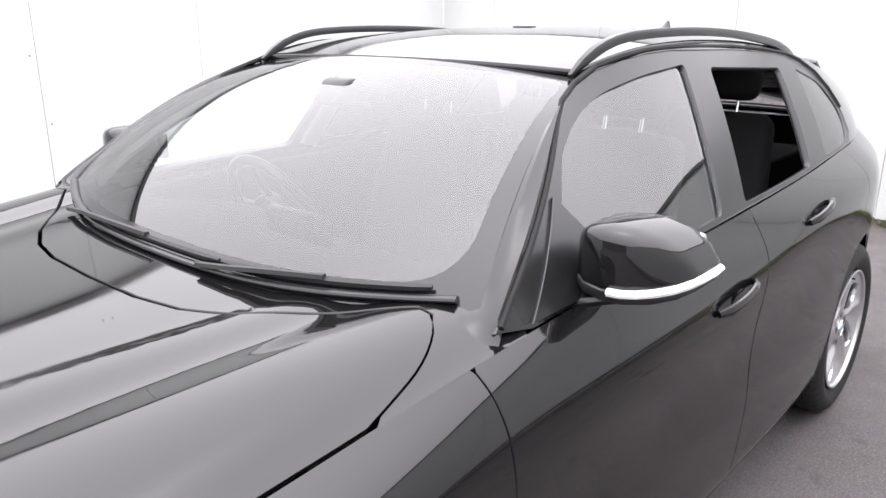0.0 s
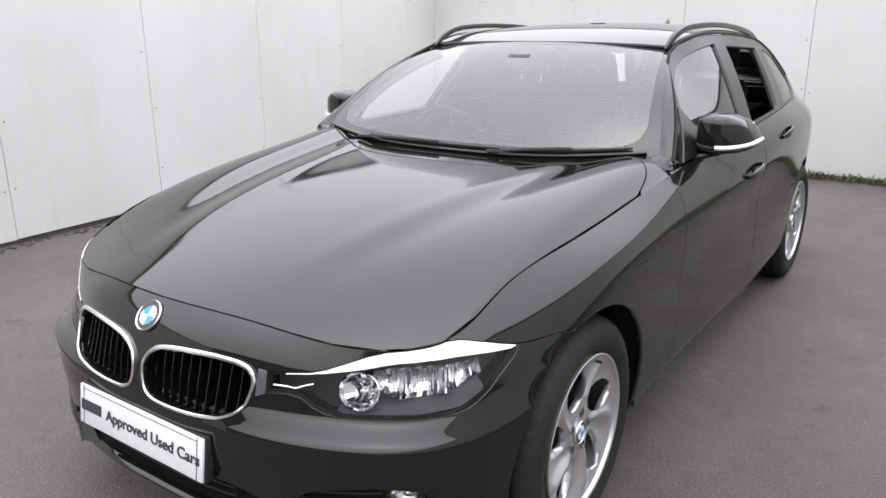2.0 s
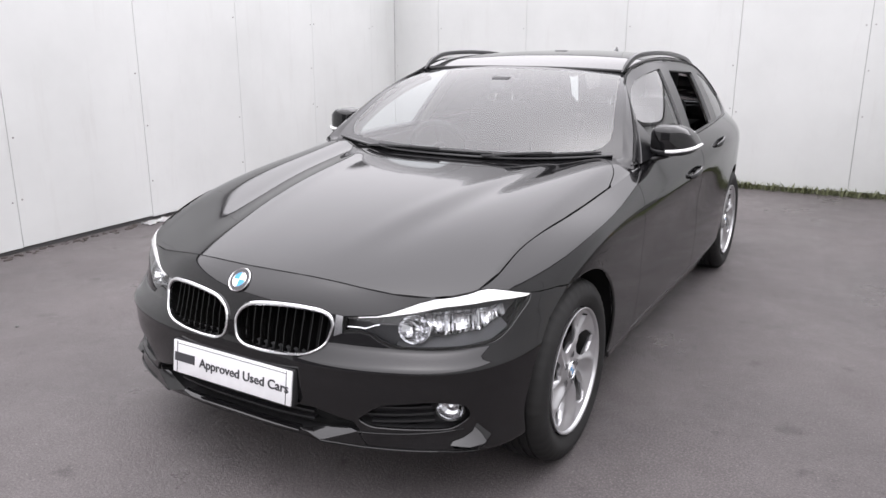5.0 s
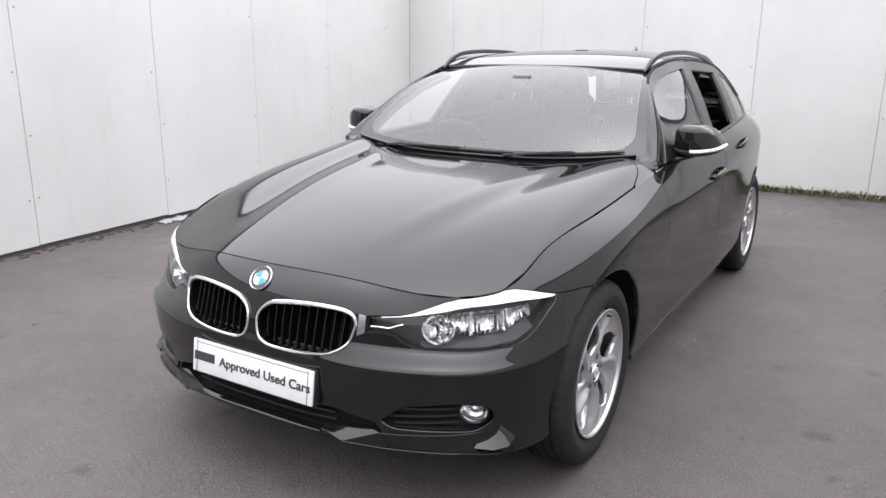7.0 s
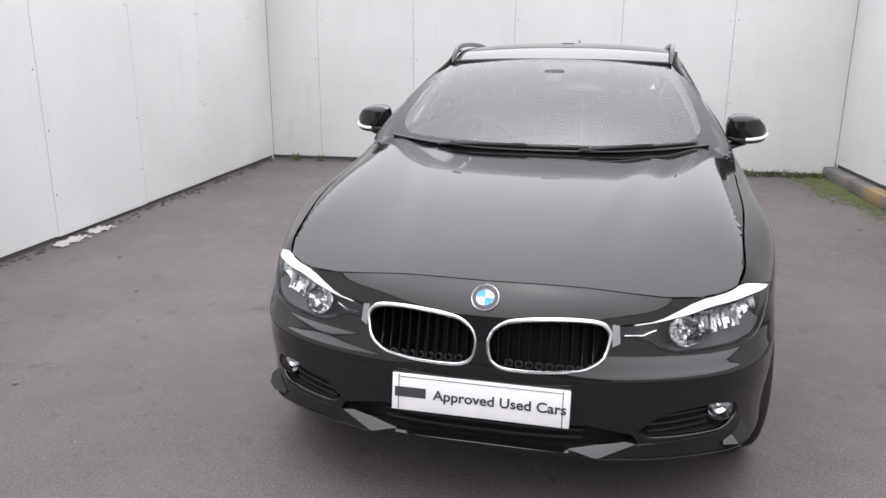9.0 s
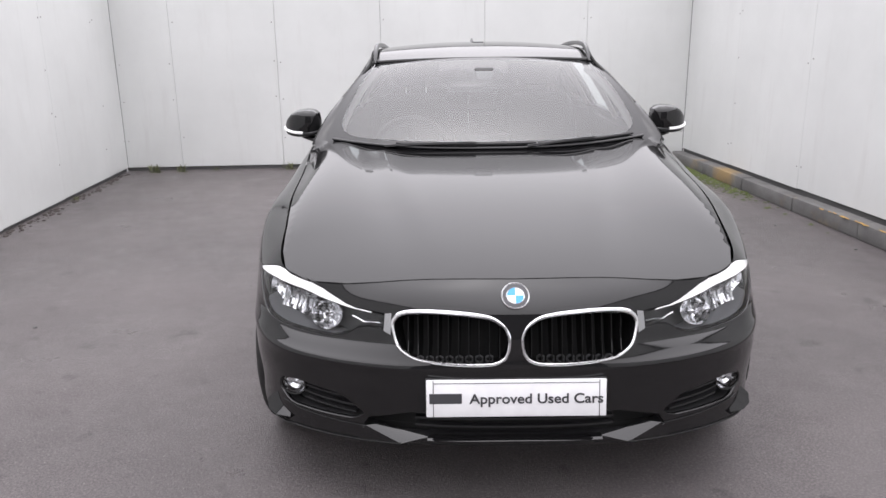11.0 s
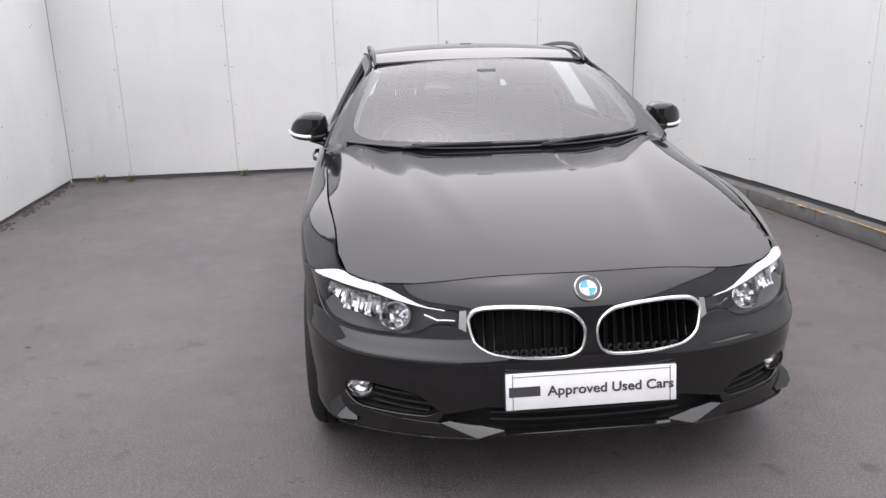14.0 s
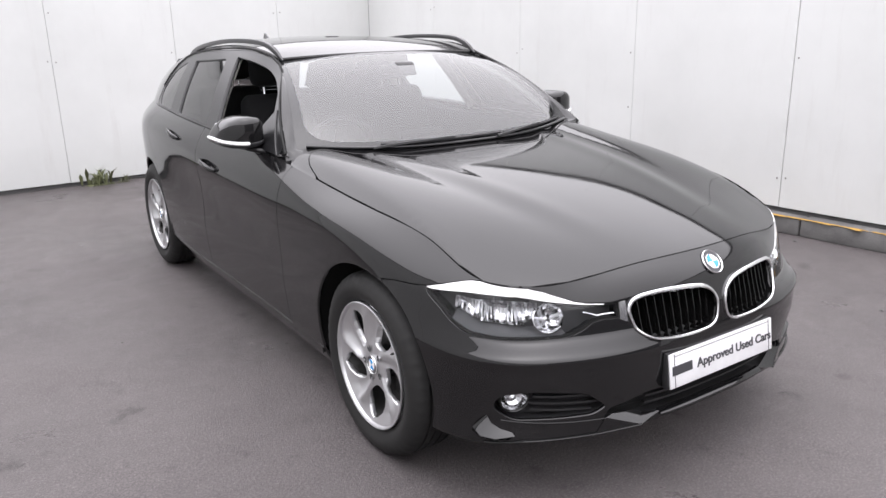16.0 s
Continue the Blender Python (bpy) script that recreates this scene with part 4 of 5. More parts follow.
        part("slat", loft(rings), gloss_black, back)
    for i in range(8):
        x = 0.075 + 0.030 * i
        (q,), (nn,) = on_nose(x, 0.530, sg, -0.04)
        bm = bmesh.new()
        bmesh.ops.create_cone(bm, cap_ends=False, segments=6, radius1=0.013, radius2=0.013, depth=0.012)
        bmesh.ops.transform(bm, matrix=Matrix.Translation(q) @ Matrix.Rotation(radians(90), 4, "X"), verts=bm.verts)
        bmesh.ops.solidify(bm, geom=bm.faces[:], thickness=0.003)
        part("honeycomb_cell", bm, lamp_grey, back)
    panel("chrome_bridge", body, [flip(dense([(0.378, 0.490), (0.402, 0.499), (0.402, 0.540), (0.380, 0.541)], 0.006))], dimmed_chrome, back, step=0.008, flange=0.01, lift=0.001)

    # fog lamp in its recess
    fl = flip(fog_loop)
    recess = panel("fog_recess", body, [fl], plastic, car, step=0.03, flange=0, lift=-0.048, label="ribbed black lower grille with fog lamp")
    part("recess_wall", skirt(fl, 0.050, -0.0145), plastic, recess)
    for v, s0, s1 in ((0.192, 0.50, 0.70), (0.212, 0.48, 0.70), (0.232, 0.51, 0.69)):
        pts = np.array([on_body([q * sg], [v], -0.030)[0][0] for q in np.linspace(s0, s1, 10)])
        part("rib", sweep(pts, [(-0.010, -0.003), (0.010, -0.003), (0.010, 0.003), (-0.010, 0.003)]), plastic, recess)
    (p,), (n,) = on_body([0.752 * sg], [0.222], -0.022)
    aim = Matrix.Translation(p) @ Vector((0.35 * sg, -1, 0.06)).to_track_quat("Y", "Z").to_matrix().to_4x4() @ Matrix.Diagonal((1.12, 1, 0.9, 1))
    bm = lathe([(0.010, 0.036), (0.012, 0.041), (0.0, 0.043), (-0.02, 0.042)], 30, "Y")
    bmesh.ops.transform(bm, matrix=aim, verts=bm.verts)
    fog = part("fog_lamp", bm, gloss_black, recess)
    bm = lathe([(0.006, 0.037), (-0.012, 0.030), (-0.022, 0.012), (-0.008, 0.010), (-0.004, 0.001)], 30, "Y")
    bmesh.ops.transform(bm, matrix=aim, verts=bm.verts)
    part("fog_reflector", bm, mirror_chrome, recess)
    bm = lathe([(0.008, 0.037), (0.013, 0.025), (0.0155, 0.0005)], 30, "Y")
    bmesh.ops.transform(bm, matrix=aim, verts=bm.verts)
    part("fog_lens", bm, clear_lens, recess).visible_shadow = False

# the intake's back sheet is coloured near-black for the shade within
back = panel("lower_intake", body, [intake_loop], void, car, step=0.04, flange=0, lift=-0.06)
part("intake_wall", skirt(intake_loop, 0.062, -0.0145), plastic, back)
for z in (0.312, 0.334, 0.352):
    pts = np.array([on_nose(abs(x), z, 1 if x >= 0 else -1, -0.03)[0][0] for x in np.linspace(-0.30, 0.30, 15)])
    part("rib", sweep(pts, [(-0.01, -0.003), (0.01, -0.003), (0.01, 0.003), (-0.01, 0.003)]), plastic, back)
# ledge along the chin, and the bright facets that fold from the lip into the intake
pts = np.array([on_body([q], [v], -0.004)[0][0] for q, v in zip(np.linspace(-0.262, 0.262, 25), 0.148 - 0.004 * np.abs(np.linspace(-1, 1, 25)) ** 3)])
part("chin_strip", sweep(pts, [(0.013, -0.005), (0.004, 0.002), (-0.010, 0.006), (-0.010, -0.008), (0.010, -0.009)]), paint, car)
for sg in (1, -1):
    def at(q, v, d=0.0):
        return np.array(on_body([q], [v], d)[0][0])
    tip, heel = at(0.258, 0.146, -0.004), at(0.458, 0.167, 0.002)
    low = at(0.346, 0.096) + (0.000, -0.022, 0.012)
    crest = heel + (-0.052, 0.006, 0.004)
    out, foot = at(0.49, 0.092, 0.003), at(0.345, 0.086)
    n = 8
    front = [tip + (low - tip) * k / n for k in range(n + 1)]
    back_edge = [crest + (heel - crest) * k / n for k in range(n + 1)]
    sag = [(a + b) / 2 - (0, 0, 0.003) for a, b in zip(front, back_edge)]
    put = lambda rows: [[tuple(np.array(q) * (sg, 1, 1)) for q in r] for r in rows]
    part("lip_facet", loft(put((back_edge, sag, front)), False, False), paint, car)
    part("lip_fold", loft(put(([low + (heel - low) * k / 6 for k in range(7)], [low + (out - low) * k / 6 for k in range(7)], [foot + (out - foot) * k / 6 for k in range(7)])), False, False), paint, car, smooth=False)
    part("lip_corner", loft(put((front, [at(0.262, 0.118) + (foot - at(0.262, 0.118)) * k / n for k in range(n + 1)])), False, False), paint, car)
    # raised line along the top of the lip, and its lower edge
    part("lip_crease", sweep(np.array([at(q, 0.165 - 0.003 * math.sin((q - 0.458) * 9), 0.001) * (sg, 1, 1) for q in np.linspace(0.458, 0.79, 26)]), round_section(0.003, 0.002, 8)), paint, car)
    part("splitter_edge", sweep(np.array([low * (sg, 1, 1)] + [at(q, v, 0.002) * (sg, 1, 1) for q, v in zip(np.linspace(0.47, 0.84, 26), np.interp(np.linspace(0.47, 0.84, 26), [0.47, 0.72, 0.84], [0.092, 0.091, 0.077]))]), round_section(0.004, 0.003, 8)), paint, car)
    top = [on_body([q], [v], 0.001)[0][0] for q, v in ((0.755, 0.126), (0.79, 0.135), (0.82, 0.150), (0.835, 0.175))]
    low = [on_body([q], [v], d)[0][0] for q, v, d in ((0.745, 0.116, 0.010), (0.80, 0.108, 0.026), (0.845, 0.114, 0.030), (0.875, 0.138, 0.020))]
    under = [on_body([q], [v], 0.0)[0][0] for q, v in ((0.765, 0.095), (0.81, 0.088), (0.855, 0.092), (0.885, 0.115))]
    part("corner_flick", loft([[tuple(np.array(q) * (sg, 1, 1)) for q in r] for r in (top, low, under)], False, False), paint, car)

# number plate with dealer wording
tilt = pose(0, -0.788, 0.424, -8)
plate = part("number_plate", box_bm(-0.26, 0.26, -0.004, 0.004, -0.0555, 0.0555, 0.0035), white_plate, car, "white dealer plate with grey lettering")
plate.matrix_basis = tilt
part("plate_holder", box_bm(-0.262, 0.262, 0.004, 0.03, -0.058, 0.058, 0.004), plastic, plate)
for x0, x1, z0, z1 in ((-0.2405, -0.2385, -0.054, 0.054), (0.2385, 0.2405, -0.054, 0.054), (-0.238, 0.238, 0.045, 0.0465)):
    part("cover_edge", box_bm(x0, x1, -0.0052, -0.004, z0, z1), lamp_grey, plate, smooth=False)
part("brand_bar", box_bm(-0.251, -0.157, -0.0055, -0.004, -0.0145, 0.0155, 0.001), ink, plate, "grey bar in place of a brand name", smooth=False)


def lettering(text, size, depth, mat, parent, m, width):
    cu = bpy.data.curves.new("lettering", "FONT")
    cu.body, cu.size, cu.extrude, cu.align_x = text, size, depth, "LEFT"
    cu.offset = 0.0007
    tmp = new("lettering_source", cu)
    bpy.context.view_layer.update()
    me = bpy.data.meshes.new_from_object(tmp.evaluated_get(bpy.context.evaluated_depsgraph_get()))
    bpy.data.objects.remove(tmp)
    xs = [v.co.x for v in me.vertices]
    k = width / (max(xs) - min(xs))
    me.transform(Matrix.Diagonal((k, 1, 1, 1)) @ Matrix.Translation((-min(xs), 0, 0)))
    ob = link_mesh("lettering", me, mat, parent, "grey words Approved Used Cars")
    ob.matrix_basis = m
    return ob


lettering("Approved Used Cars", 0.041, 0.0008, ink, plate, pose(-0.136, -0.0052, -0.0145, 90), 0.386)


def roundel(r, m, parent, name="roundel"):
    bm = lathe([(0.0, r), (0.004, r), (0.0065, r * 0.95), (0.005, r * 0.90), (0.004, r * 0.89)], 40, "Z")
    ring = part(name, bm, chrome, parent, "round enamel badge in black, blue and white")
    ring.matrix_basis = m
    part("badge_ring", lathe([(0.0042, r * 0.90), (0.0048, r * 0.62)], 40, "Z"), ink, ring)
    part("badge_rim", lathe([(0.0049, r * 0.64), (0.0062, r * 0.61), (0.005, r * 0.58)], 40, "Z"), chrome, ring)
    for q in range(4):
        bm = bmesh.new()
        c = bm.verts.new((0, 0, 0.0056))
        vs = [bm.verts.new((r * 0.6 * math.cos(math.pi / 2 * (q + k / 8)), r * 0.6 * math.sin(math.pi / 2 * (q + k / 8)), 0.005)) for k in range(9)]
        for a, b in zip(vs, vs[1:]):
            bm.faces.new((c, a, b))
        part("badge_quarter", bm, badge_white if q % 2 == 0 else badge_blue, ring)
    return ring


(p,), (n,) = on_body([0.0], [v_z(0.0, 0.709)], 0.001)
n = Vector((0, n[1], n[2])).normalized()
xa = Vector((1, 0, 0))
ya = n.cross(xa)
roundel(0.0415, Matrix(((xa.x, ya.x, n.x, p[0]), (xa.y, ya.y, n.y, p[1]), (xa.z, ya.z, n.z, p[2]), (0, 0, 0, 1))), car)

# ---- wheels ----
def tyre_mesh():
    prof = [(-0.085, 0.226), (-0.103, 0.25), (-0.108, 0.283), (-0.100, 0.305), (-0.088, 0.319), (-0.070, 0.3265)]
    for g in (-0.050, -0.017, 0.017, 0.050):
        prof += [(g - 0.006, 0.328), (g - 0.0045, 0.321), (g + 0.0045, 0.321), (g + 0.006, 0.328)]
    prof += [(0.070, 0.3265), (0.088, 0.319), (0.100, 0.305), (0.108, 0.283), (0.1085, 0.270), (0.1068, 0.264), (0.103, 0.25), (0.094, 0.234), (0.085, 0.226)]
    seg = 144
    bm = lathe(prof, seg)
    bm.verts.ensure_lookup_table()
    for k, (a, r) in enumerate(prof):
        if 0.066 < abs(a) < 0.101 and r > 0.30:
            for i in range(seg):
                if i % 3 == 0:
                    v = bm.verts[k * seg + i]
                    v.co.y *= 0.988
                    v.co.z *= 0.988
    return bm


face_x = curve([0.0, 0.035, 0.07, 0.11, 0.15, 0.19, 0.216, 0.23], [0.078, 0.078, 0.077, 0.076, 0.078, 0.084, 0.090, 0.094])


def wheel_face(y, z):
    """The twisted face of the rim: dished, each spoke with a scooped flank."""
    y, z = np.atleast_1d(np.asarray(y, float)), np.atleast_1d(np.asarray(z, float))
    r, a = np.hypot(y, z), np.arctan2(y, z)
    w = np.clip((r - 0.05) / 0.05, 0, 1) * np.clip((0.216 - r) / 0.04, 0, 1)
    ph = np.mod(a - 2.2 * (r - 0.07), 2 * math.pi / 5) / (2 * math.pi / 5)
    scoop = np.exp(-(np.minimum(ph, 1 - ph) / 0.20) ** 2) * -0.006 + 0.013 * np.exp(-((ph - 0.40) / 0.09) ** 2) - 0.010 * np.exp(-((ph - 0.66) / 0.14) ** 2)
    return np.stack([face_x(r) + w * scoop, y, z], 1)


def wheel_holes():
    prof = [(0, 0.001), (0.05, 0.020), (0.2, 0.038), (0.4, 0.050), (0.6, 0.054), (0.78, 0.048), (0.92, 0.028), (1.0, 0.002)]
    out = []
    for k in range(5):
        loop = []
        for sgn, pts in ((1, prof), (-1, prof[::-1])):
            for f, h in pts:
                r = 0.076 + 0.130 * f
                a = 2 * math.pi * k / 5 + 2.2 * (r - 0.07) + sgn * h * (1.0 if sgn > 0 else 0.85) / r
                loop.append((r * math.sin(a), r * math.cos(a)))
        out.append(dense(loop, 0.008))
    return out


def circle(r, n=72):
    return [(r * math.cos(2 * math.pi * i / n), r * math.sin(2 * math.pi * i / n)) for i in range(n)]


HOLES = wheel_holes()


def build_wheel(parent, m):
    rim = part("wheel", lathe([(0.086, 0.222), (0.094, 0.2265), (0.101, 0.2275), (0.103, 0.2245), (0.100, 0.220), (0.088, 0.2165), (0.080, 0.211)], 72), alloy, parent, "silver five-spoke alloy wheel with black tyre")
    rim.matrix_basis = m
    # barrel darkened in colour so the gaps between spokes read as shade
    part("rim_barrel", lathe([(0.081, 0.2115), (0.05, 0.203), (0.0, 0.195), (-0.06, 0.196), (-0.085, 0.215), (-0.09, 0.224)], 72), dark_metal, rim)
    part("tyre", tyre_mesh(), rubber, rim, "black road tyre with grooved tread")
    panel("wheel_face", wheel_face, [circle(0.2175)] + HOLES, alloy, rim, step=0.009, flange=0.022, label="five broad twisted silver spokes")
    cap = roundel(0.034, pose(0.0795, 0, 0, 0, 90, 0) @ pose(0, 0, 0, 0, 0, 70), rim, "hub_cap")
    for o in list(cap.children):
        o.parent = rim
        o.matrix_basis = cap.matrix_basis
    for i in range(5):
        a = radians(72 * i + 30)
        bm = lathe([(0.0795, 0.0125), (0.0785, 0.0105), (0.0780, 0.001)], 14)
        bmesh.ops.translate(bm, vec=(0.0008, 0.056 * math.sin(a), 0.056 * math.cos(a)), verts=bm.verts)
        part("bolt_well", bm, lamp_grey, rim)
    part("brake_disc", lathe([(-0.012, 0.05), (0.012, 0.06), (0.012, 0.15), (-0.012, 0.15), (-0.012, 0.05)], 48), dark_metal, rim)
    part("brake_caliper", box_bm(-0.04, 0.034, 0.075, 0.165, -0.07, 0.07, 0.015), dark_metal, rim)
    bm = lathe([(-0.03, 0.004), (0.006, 0.004), (0.012, 0.003), (0.013, 0.0005)], 8)
    bmesh.ops.translate(bm, vec=(0.092, 0.125, 0.158), verts=bm.verts)
    part("valve", bm, rubber, rim)
    return rim


WHEELS = (((0.772, 0.0, 0.322), 1), ((-0.772, 0.0, 0.322), -1), ((0.757, REAR_Y, 0.324), 1), ((-0.757, REAR_Y, 0.324), -1))
for k, (c, sg) in enumerate(WHEELS):
    build_wheel(car, pose(*c, 0, 0, 0 if sg > 0 else 180) @ pose(0, 0, 0, (18, -20, 40, 8)[k]))

# ---- door mirrors, handles, wipers, rails ----
def superring(x, y0, y1, z0, z1, n=28, e=0.42):
    out = []
    for i in range(n):
        t = 2 * math.pi * i / n
        c, s = math.cos(t), math.sin(t)
        out.append((x, (y0 + y1) / 2 + (y1 - y0) / 2 * math.copysign(abs(c) ** e, c), (z0 + z1) / 2 + (z1 - z0) / 2 * math.copysign(abs(s) ** e, s)))
    return out


MIRROR = [(0.797, 0.955, 1.03, 0.972, 1.045), (0.806, 0.930, 1.06, 0.957, 1.072), (0.83, 0.912, 1.085, 0.949, 1.086), (0.87, 0.908, 1.10, 0.944, 1.090), (0.915, 0.916, 1.115, 0.943, 1.086), (0.955, 0.940, 1.128, 0.946, 1.070), (0.985, 0.975, 1.137, 0.953, 1.043), (1.0, 1.01, 1.14, 0.962, 1.014), (1.006, 1.045, 1.13, 0.972, 0.998)]
MIRROR = [(0.812 + (x - 0.797) * 0.895, y0 + 0.005, y1 - 0.020, z0 + 0.030, z1 + 0.012) for x, y0, y1, z0, z1 in MIRROR]
for sg, door in zip((1, -1), doors):
    rings = [[(sg * x, y, z) for x, y, z in superring(*r)] for r in MIRROR]
    mir = part("door_mirror", loft(rings), paint, car, "gloss black door mirror with white indicator strip")
    part("mirror_glass", box_bm(*sorted((sg * 0.865, sg * 0.970)), 1.085, 1.115, 0.984, 1.068, 0.008), chrome, mir)
    strip = [(sg * (0.812 + (x - 0.797) * 0.895), y + 0.005 - max(0, (y - 1.0)) * 0.15, z + 0.030) for x, y, z in ((0.885, 0.909, 0.9625), (0.91, 0.911, 0.963), (0.935, 0.922, 0.9645), (0.96, 0.943, 0.967), (0.98, 0.968, 0.970), (0.995, 0.998, 0.974), (1.004, 1.03, 0.978), (1.0075, 1.08, 0.980), (1.004, 1.125, 0.980))]
    part("indicator_strip", sweep(strip, round_section(0.009, 0.0075, 8)), brow, mir, "white indicator lens strip")
    lower = [[(sg * x, y, z0 + (z - z0) * 0.22 - 0.003) for x, y, z in superring(x0, y0 - 0.001, y1 - 0.006, z0, z1)] for x0, y0, y1, z0, z1 in MIRROR[1:8]]
    part("mirror_base", loft(lower), trim_black, mir)
    arm = [[(sg * x, y, z) for x, y, z in superring(x0, y0, y1, z0, z1, 14, 0.8)] for x0, y0, y1, z0, z1 in ((0.79, 0.90, 1.02, 0.920, 0.968), (0.82, 0.920, 1.02, 0.930, 0.970), (0.86, 0.935, 1.03, 0.948, 0.976), (0.90, 0.945, 1.04, 0.960, 0.984))]
    part("mirror_arm", loft(arm), trim_black, mir)
    # triangular cover at the foot of the window
    sail = dense([(0.80, foot_z(0.80, 0.010)), (1.03, foot_z(1.03, 0.008)), (1.045, 1.03), (0.985, 1.115)], 0.03)
    panel("mirror_sail", house, [sail], trim_black, door, step=0.03, flange=0.01, lift=0.004, mirror=sg < 0)

for pair, y0, z0 in ((doors, 1.40, 0.810), (rdoors, 2.00, 0.898)):
    for sg, d in zip((1, -1), pair):
        (p,), (n,) = on_body([s_y(y0 + 0.1)], [v_z(s_y(y0 + 0.1), z0)])
        bar = []
        for f in np.linspace(0, 1, 9):
            y = y0 + 0.20 * f
            (q,), _ = on_body([s_y(y)], [v_z(s_y(y), z0 + 0.026 * f)], 0.004 + 0.022 * math.sin(math.pi * min(1, max(0, f))) ** 0.5)
            bar.append(q * (sg, 1, 1))
        part("handle", sweep(bar, round_section(0.009, 0.013, 10), scale=[0.7] + [1] * 7 + [0.7]), paint, d, "gloss black pull handle")
        (q,), (nn,) = on_body([s_y(y0 + 0.12)], [v_z(s_y(y0 + 0.12), z0 + 0.004)], 0.001)
        bm = bmesh.new()
        bmesh.ops.create_uvsphere(bm, u_segments=20, v_segments=10, radius=1)
        bmesh.ops.transform(bm, matrix=Matrix.Translation(q * (sg, 1, 1)) @ Matrix.Diagonal((0.002, 0.042, 0.022, 1)), verts=bm.verts)
        part("handle_recess", bm, paint, d)

for x0, x1, b0, b1 in ((-0.42, 0.21, 0.026, 0.032), (0.22, 0.67, 0.030, 0.040)):
    pts = []
    for f in np.linspace(0, 1, 15):
        x, b = x0 + (x1 - x0) * f, b0 + (b1 - b0) * f
        a = x / (0.758 - 0.18 * b)
        q = windscreen([a], [b])[0]
        pts.append(q + np.array((0, -0.006, 0.008)))
    blade = part("wiper", sweep(pts, [(-0.004, -0.008), (0.004, -0.008), (0.006, 0.000), (0.0, 0.005), (-0.006, 0.000)], scale=[0.6] + [1] * 13 + [0.6]), plastic, car, "black windscreen wiper")
    arm = [np.array(pts[8]) + np.array((0, -0.002, 0.006)), np.array(pts[4]) + np.array((0, -0.010, 0.004)), np.array(pts[1]) + np.array((0, -0.020, -0.002)), np.array(pts[0]) + np.array((-0.05, -0.026, -0.010))]
    part("wiper_arm", sweep(arm, [(-0.007, -0.004), (0.007, -0.004), (0.005, 0.004), (-0.005, 0.004)]), plastic, blade)

pts = [tuple(windscreen([a], [0.004 + 0.012 * a * a])[0] + np.array((0, -0.004, 0.004))) for a in np.linspace(-0.95, 0.95, 41)]
part("cowl_seal", sweep(pts, round_section(0.010, 0.006, 10)), trim_black, car)

rail_z = curve([1.28, 1.34, 1.42, 1.58, 1.85, 2.1, 2.35, 2.56, 2.74], [1.300, 1.342, 1.375, 1.396, 1.401, 1.394, 1.376, 1.351, 1.312])
for sg in (1, -1):
    pts = [(sg * (float(roof_side_x(y)) - 0.012), y, float(rail_z(y))) for y in np.linspace(1.29, 2.75, 36)]
    rail = part("roof_rail", sweep(pts, [(-0.010, -0.016), (0.010, -0.016), (0.012, -0.003), (0.008, 0.006), (-0.008, 0.006), (-0.012, -0.003)], scale=[0.5, 0.8] + [1] * 32 + [0.8, 0.5]), trim_black, car, "satin black roof rail")
bm = bmesh.new()
bmesh.ops.create_cone(bm, cap_ends=True, segments=16, radius1=1, radius2=0.18, depth=1)
for v in bm.verts:
    t = v.co.z + 0.5
    v.co = Vector((v.co.x * 0.028, 2.865 + v.co.y * 0.075 * (1 - 0.35 * t) + 0.035 * t, 1.360 + 0.068 * t))
part("aerial_fin", bm, paint, car)
# washer-jet and roof socket details
part("roof_socket", box_bm(-0.035, 0.035, 1.88, 1.91, float(roof_mid(1.9)) - 0.006, float(roof_mid(1.9)) + 0.003, 0.002), trim_black, car)

# ---- cabin ----
rings = []
for x in np.linspace(-0.70, 0.70, 15):
    k = 1 - (abs(x) / 0.70) ** 4 * 0.25
    hump = 0.035 * math.exp(-((x + 0.37) / 0.17) ** 2)
    rings.append([(x, 0.66, 0.80), (x, 0.68, 0.885), (x, 0.80, 0.905 + hump * 0.3), (x, 0.95, 0.905 + hump), (x, 1.06 * k + 0.02, 0.885 + hump), (x, 1.09 * k, 0.80), (x, 1.0, 0.60), (x, 0.70, 0.55)])
dash = part("dashboard", loft(rings), dash_mat, car, "dark soft-touch dashboard")
part("centre_screen", box_bm(-0.12, 0.12, 0.955, 0.985, 0.90, 0.975, 0.01), gloss_black, dash)
part("steering_column", box_bm(-0.42, -0.32, 1.0, 1.17, 0.79, 0.86, 0.02), dash_mat, dash)
bm = bmesh.new()
seg, tube = 40, 10
vs = [[bm.verts.new(((0.185 + 0.016 * math.cos(2 * math.pi * j / tube)) * math.cos(2 * math.pi * i / seg), (0.185 + 0.016 * math.cos(2 * math.pi * j / tube)) * math.sin(2 * math.pi * i / seg), 0.016 * math.sin(2 * math.pi * j / tube))) for j in range(tube)] for i in range(seg)]
for i in range(seg):
    for j in range(tube):
        bm.faces.new((vs[i][j], vs[(i + 1) % seg][j], vs[(i + 1) % seg][(j + 1) % tube], vs[i][(j + 1) % tube]))
bmesh.ops.transform(bm, matrix=pose(-0.37, 1.17, 0.87, -65), verts=bm.verts)
wheel_rim = part("steering_wheel", bm, trim_black, car, "black leather steering wheel")
for a in (0, 180, 270):
    bm = box_bm(0.03, 0.18, -0.02, 0.02, -0.008, 0.008, 0.006)
    bmesh.ops.transform(bm, matrix=pose(-0.37, 1.17, 0.87, -65) @ pose(0, 0, 0, 0, 0, a), verts=bm.verts)
    part("wheel_spoke", bm, trim_black, wheel_rim)
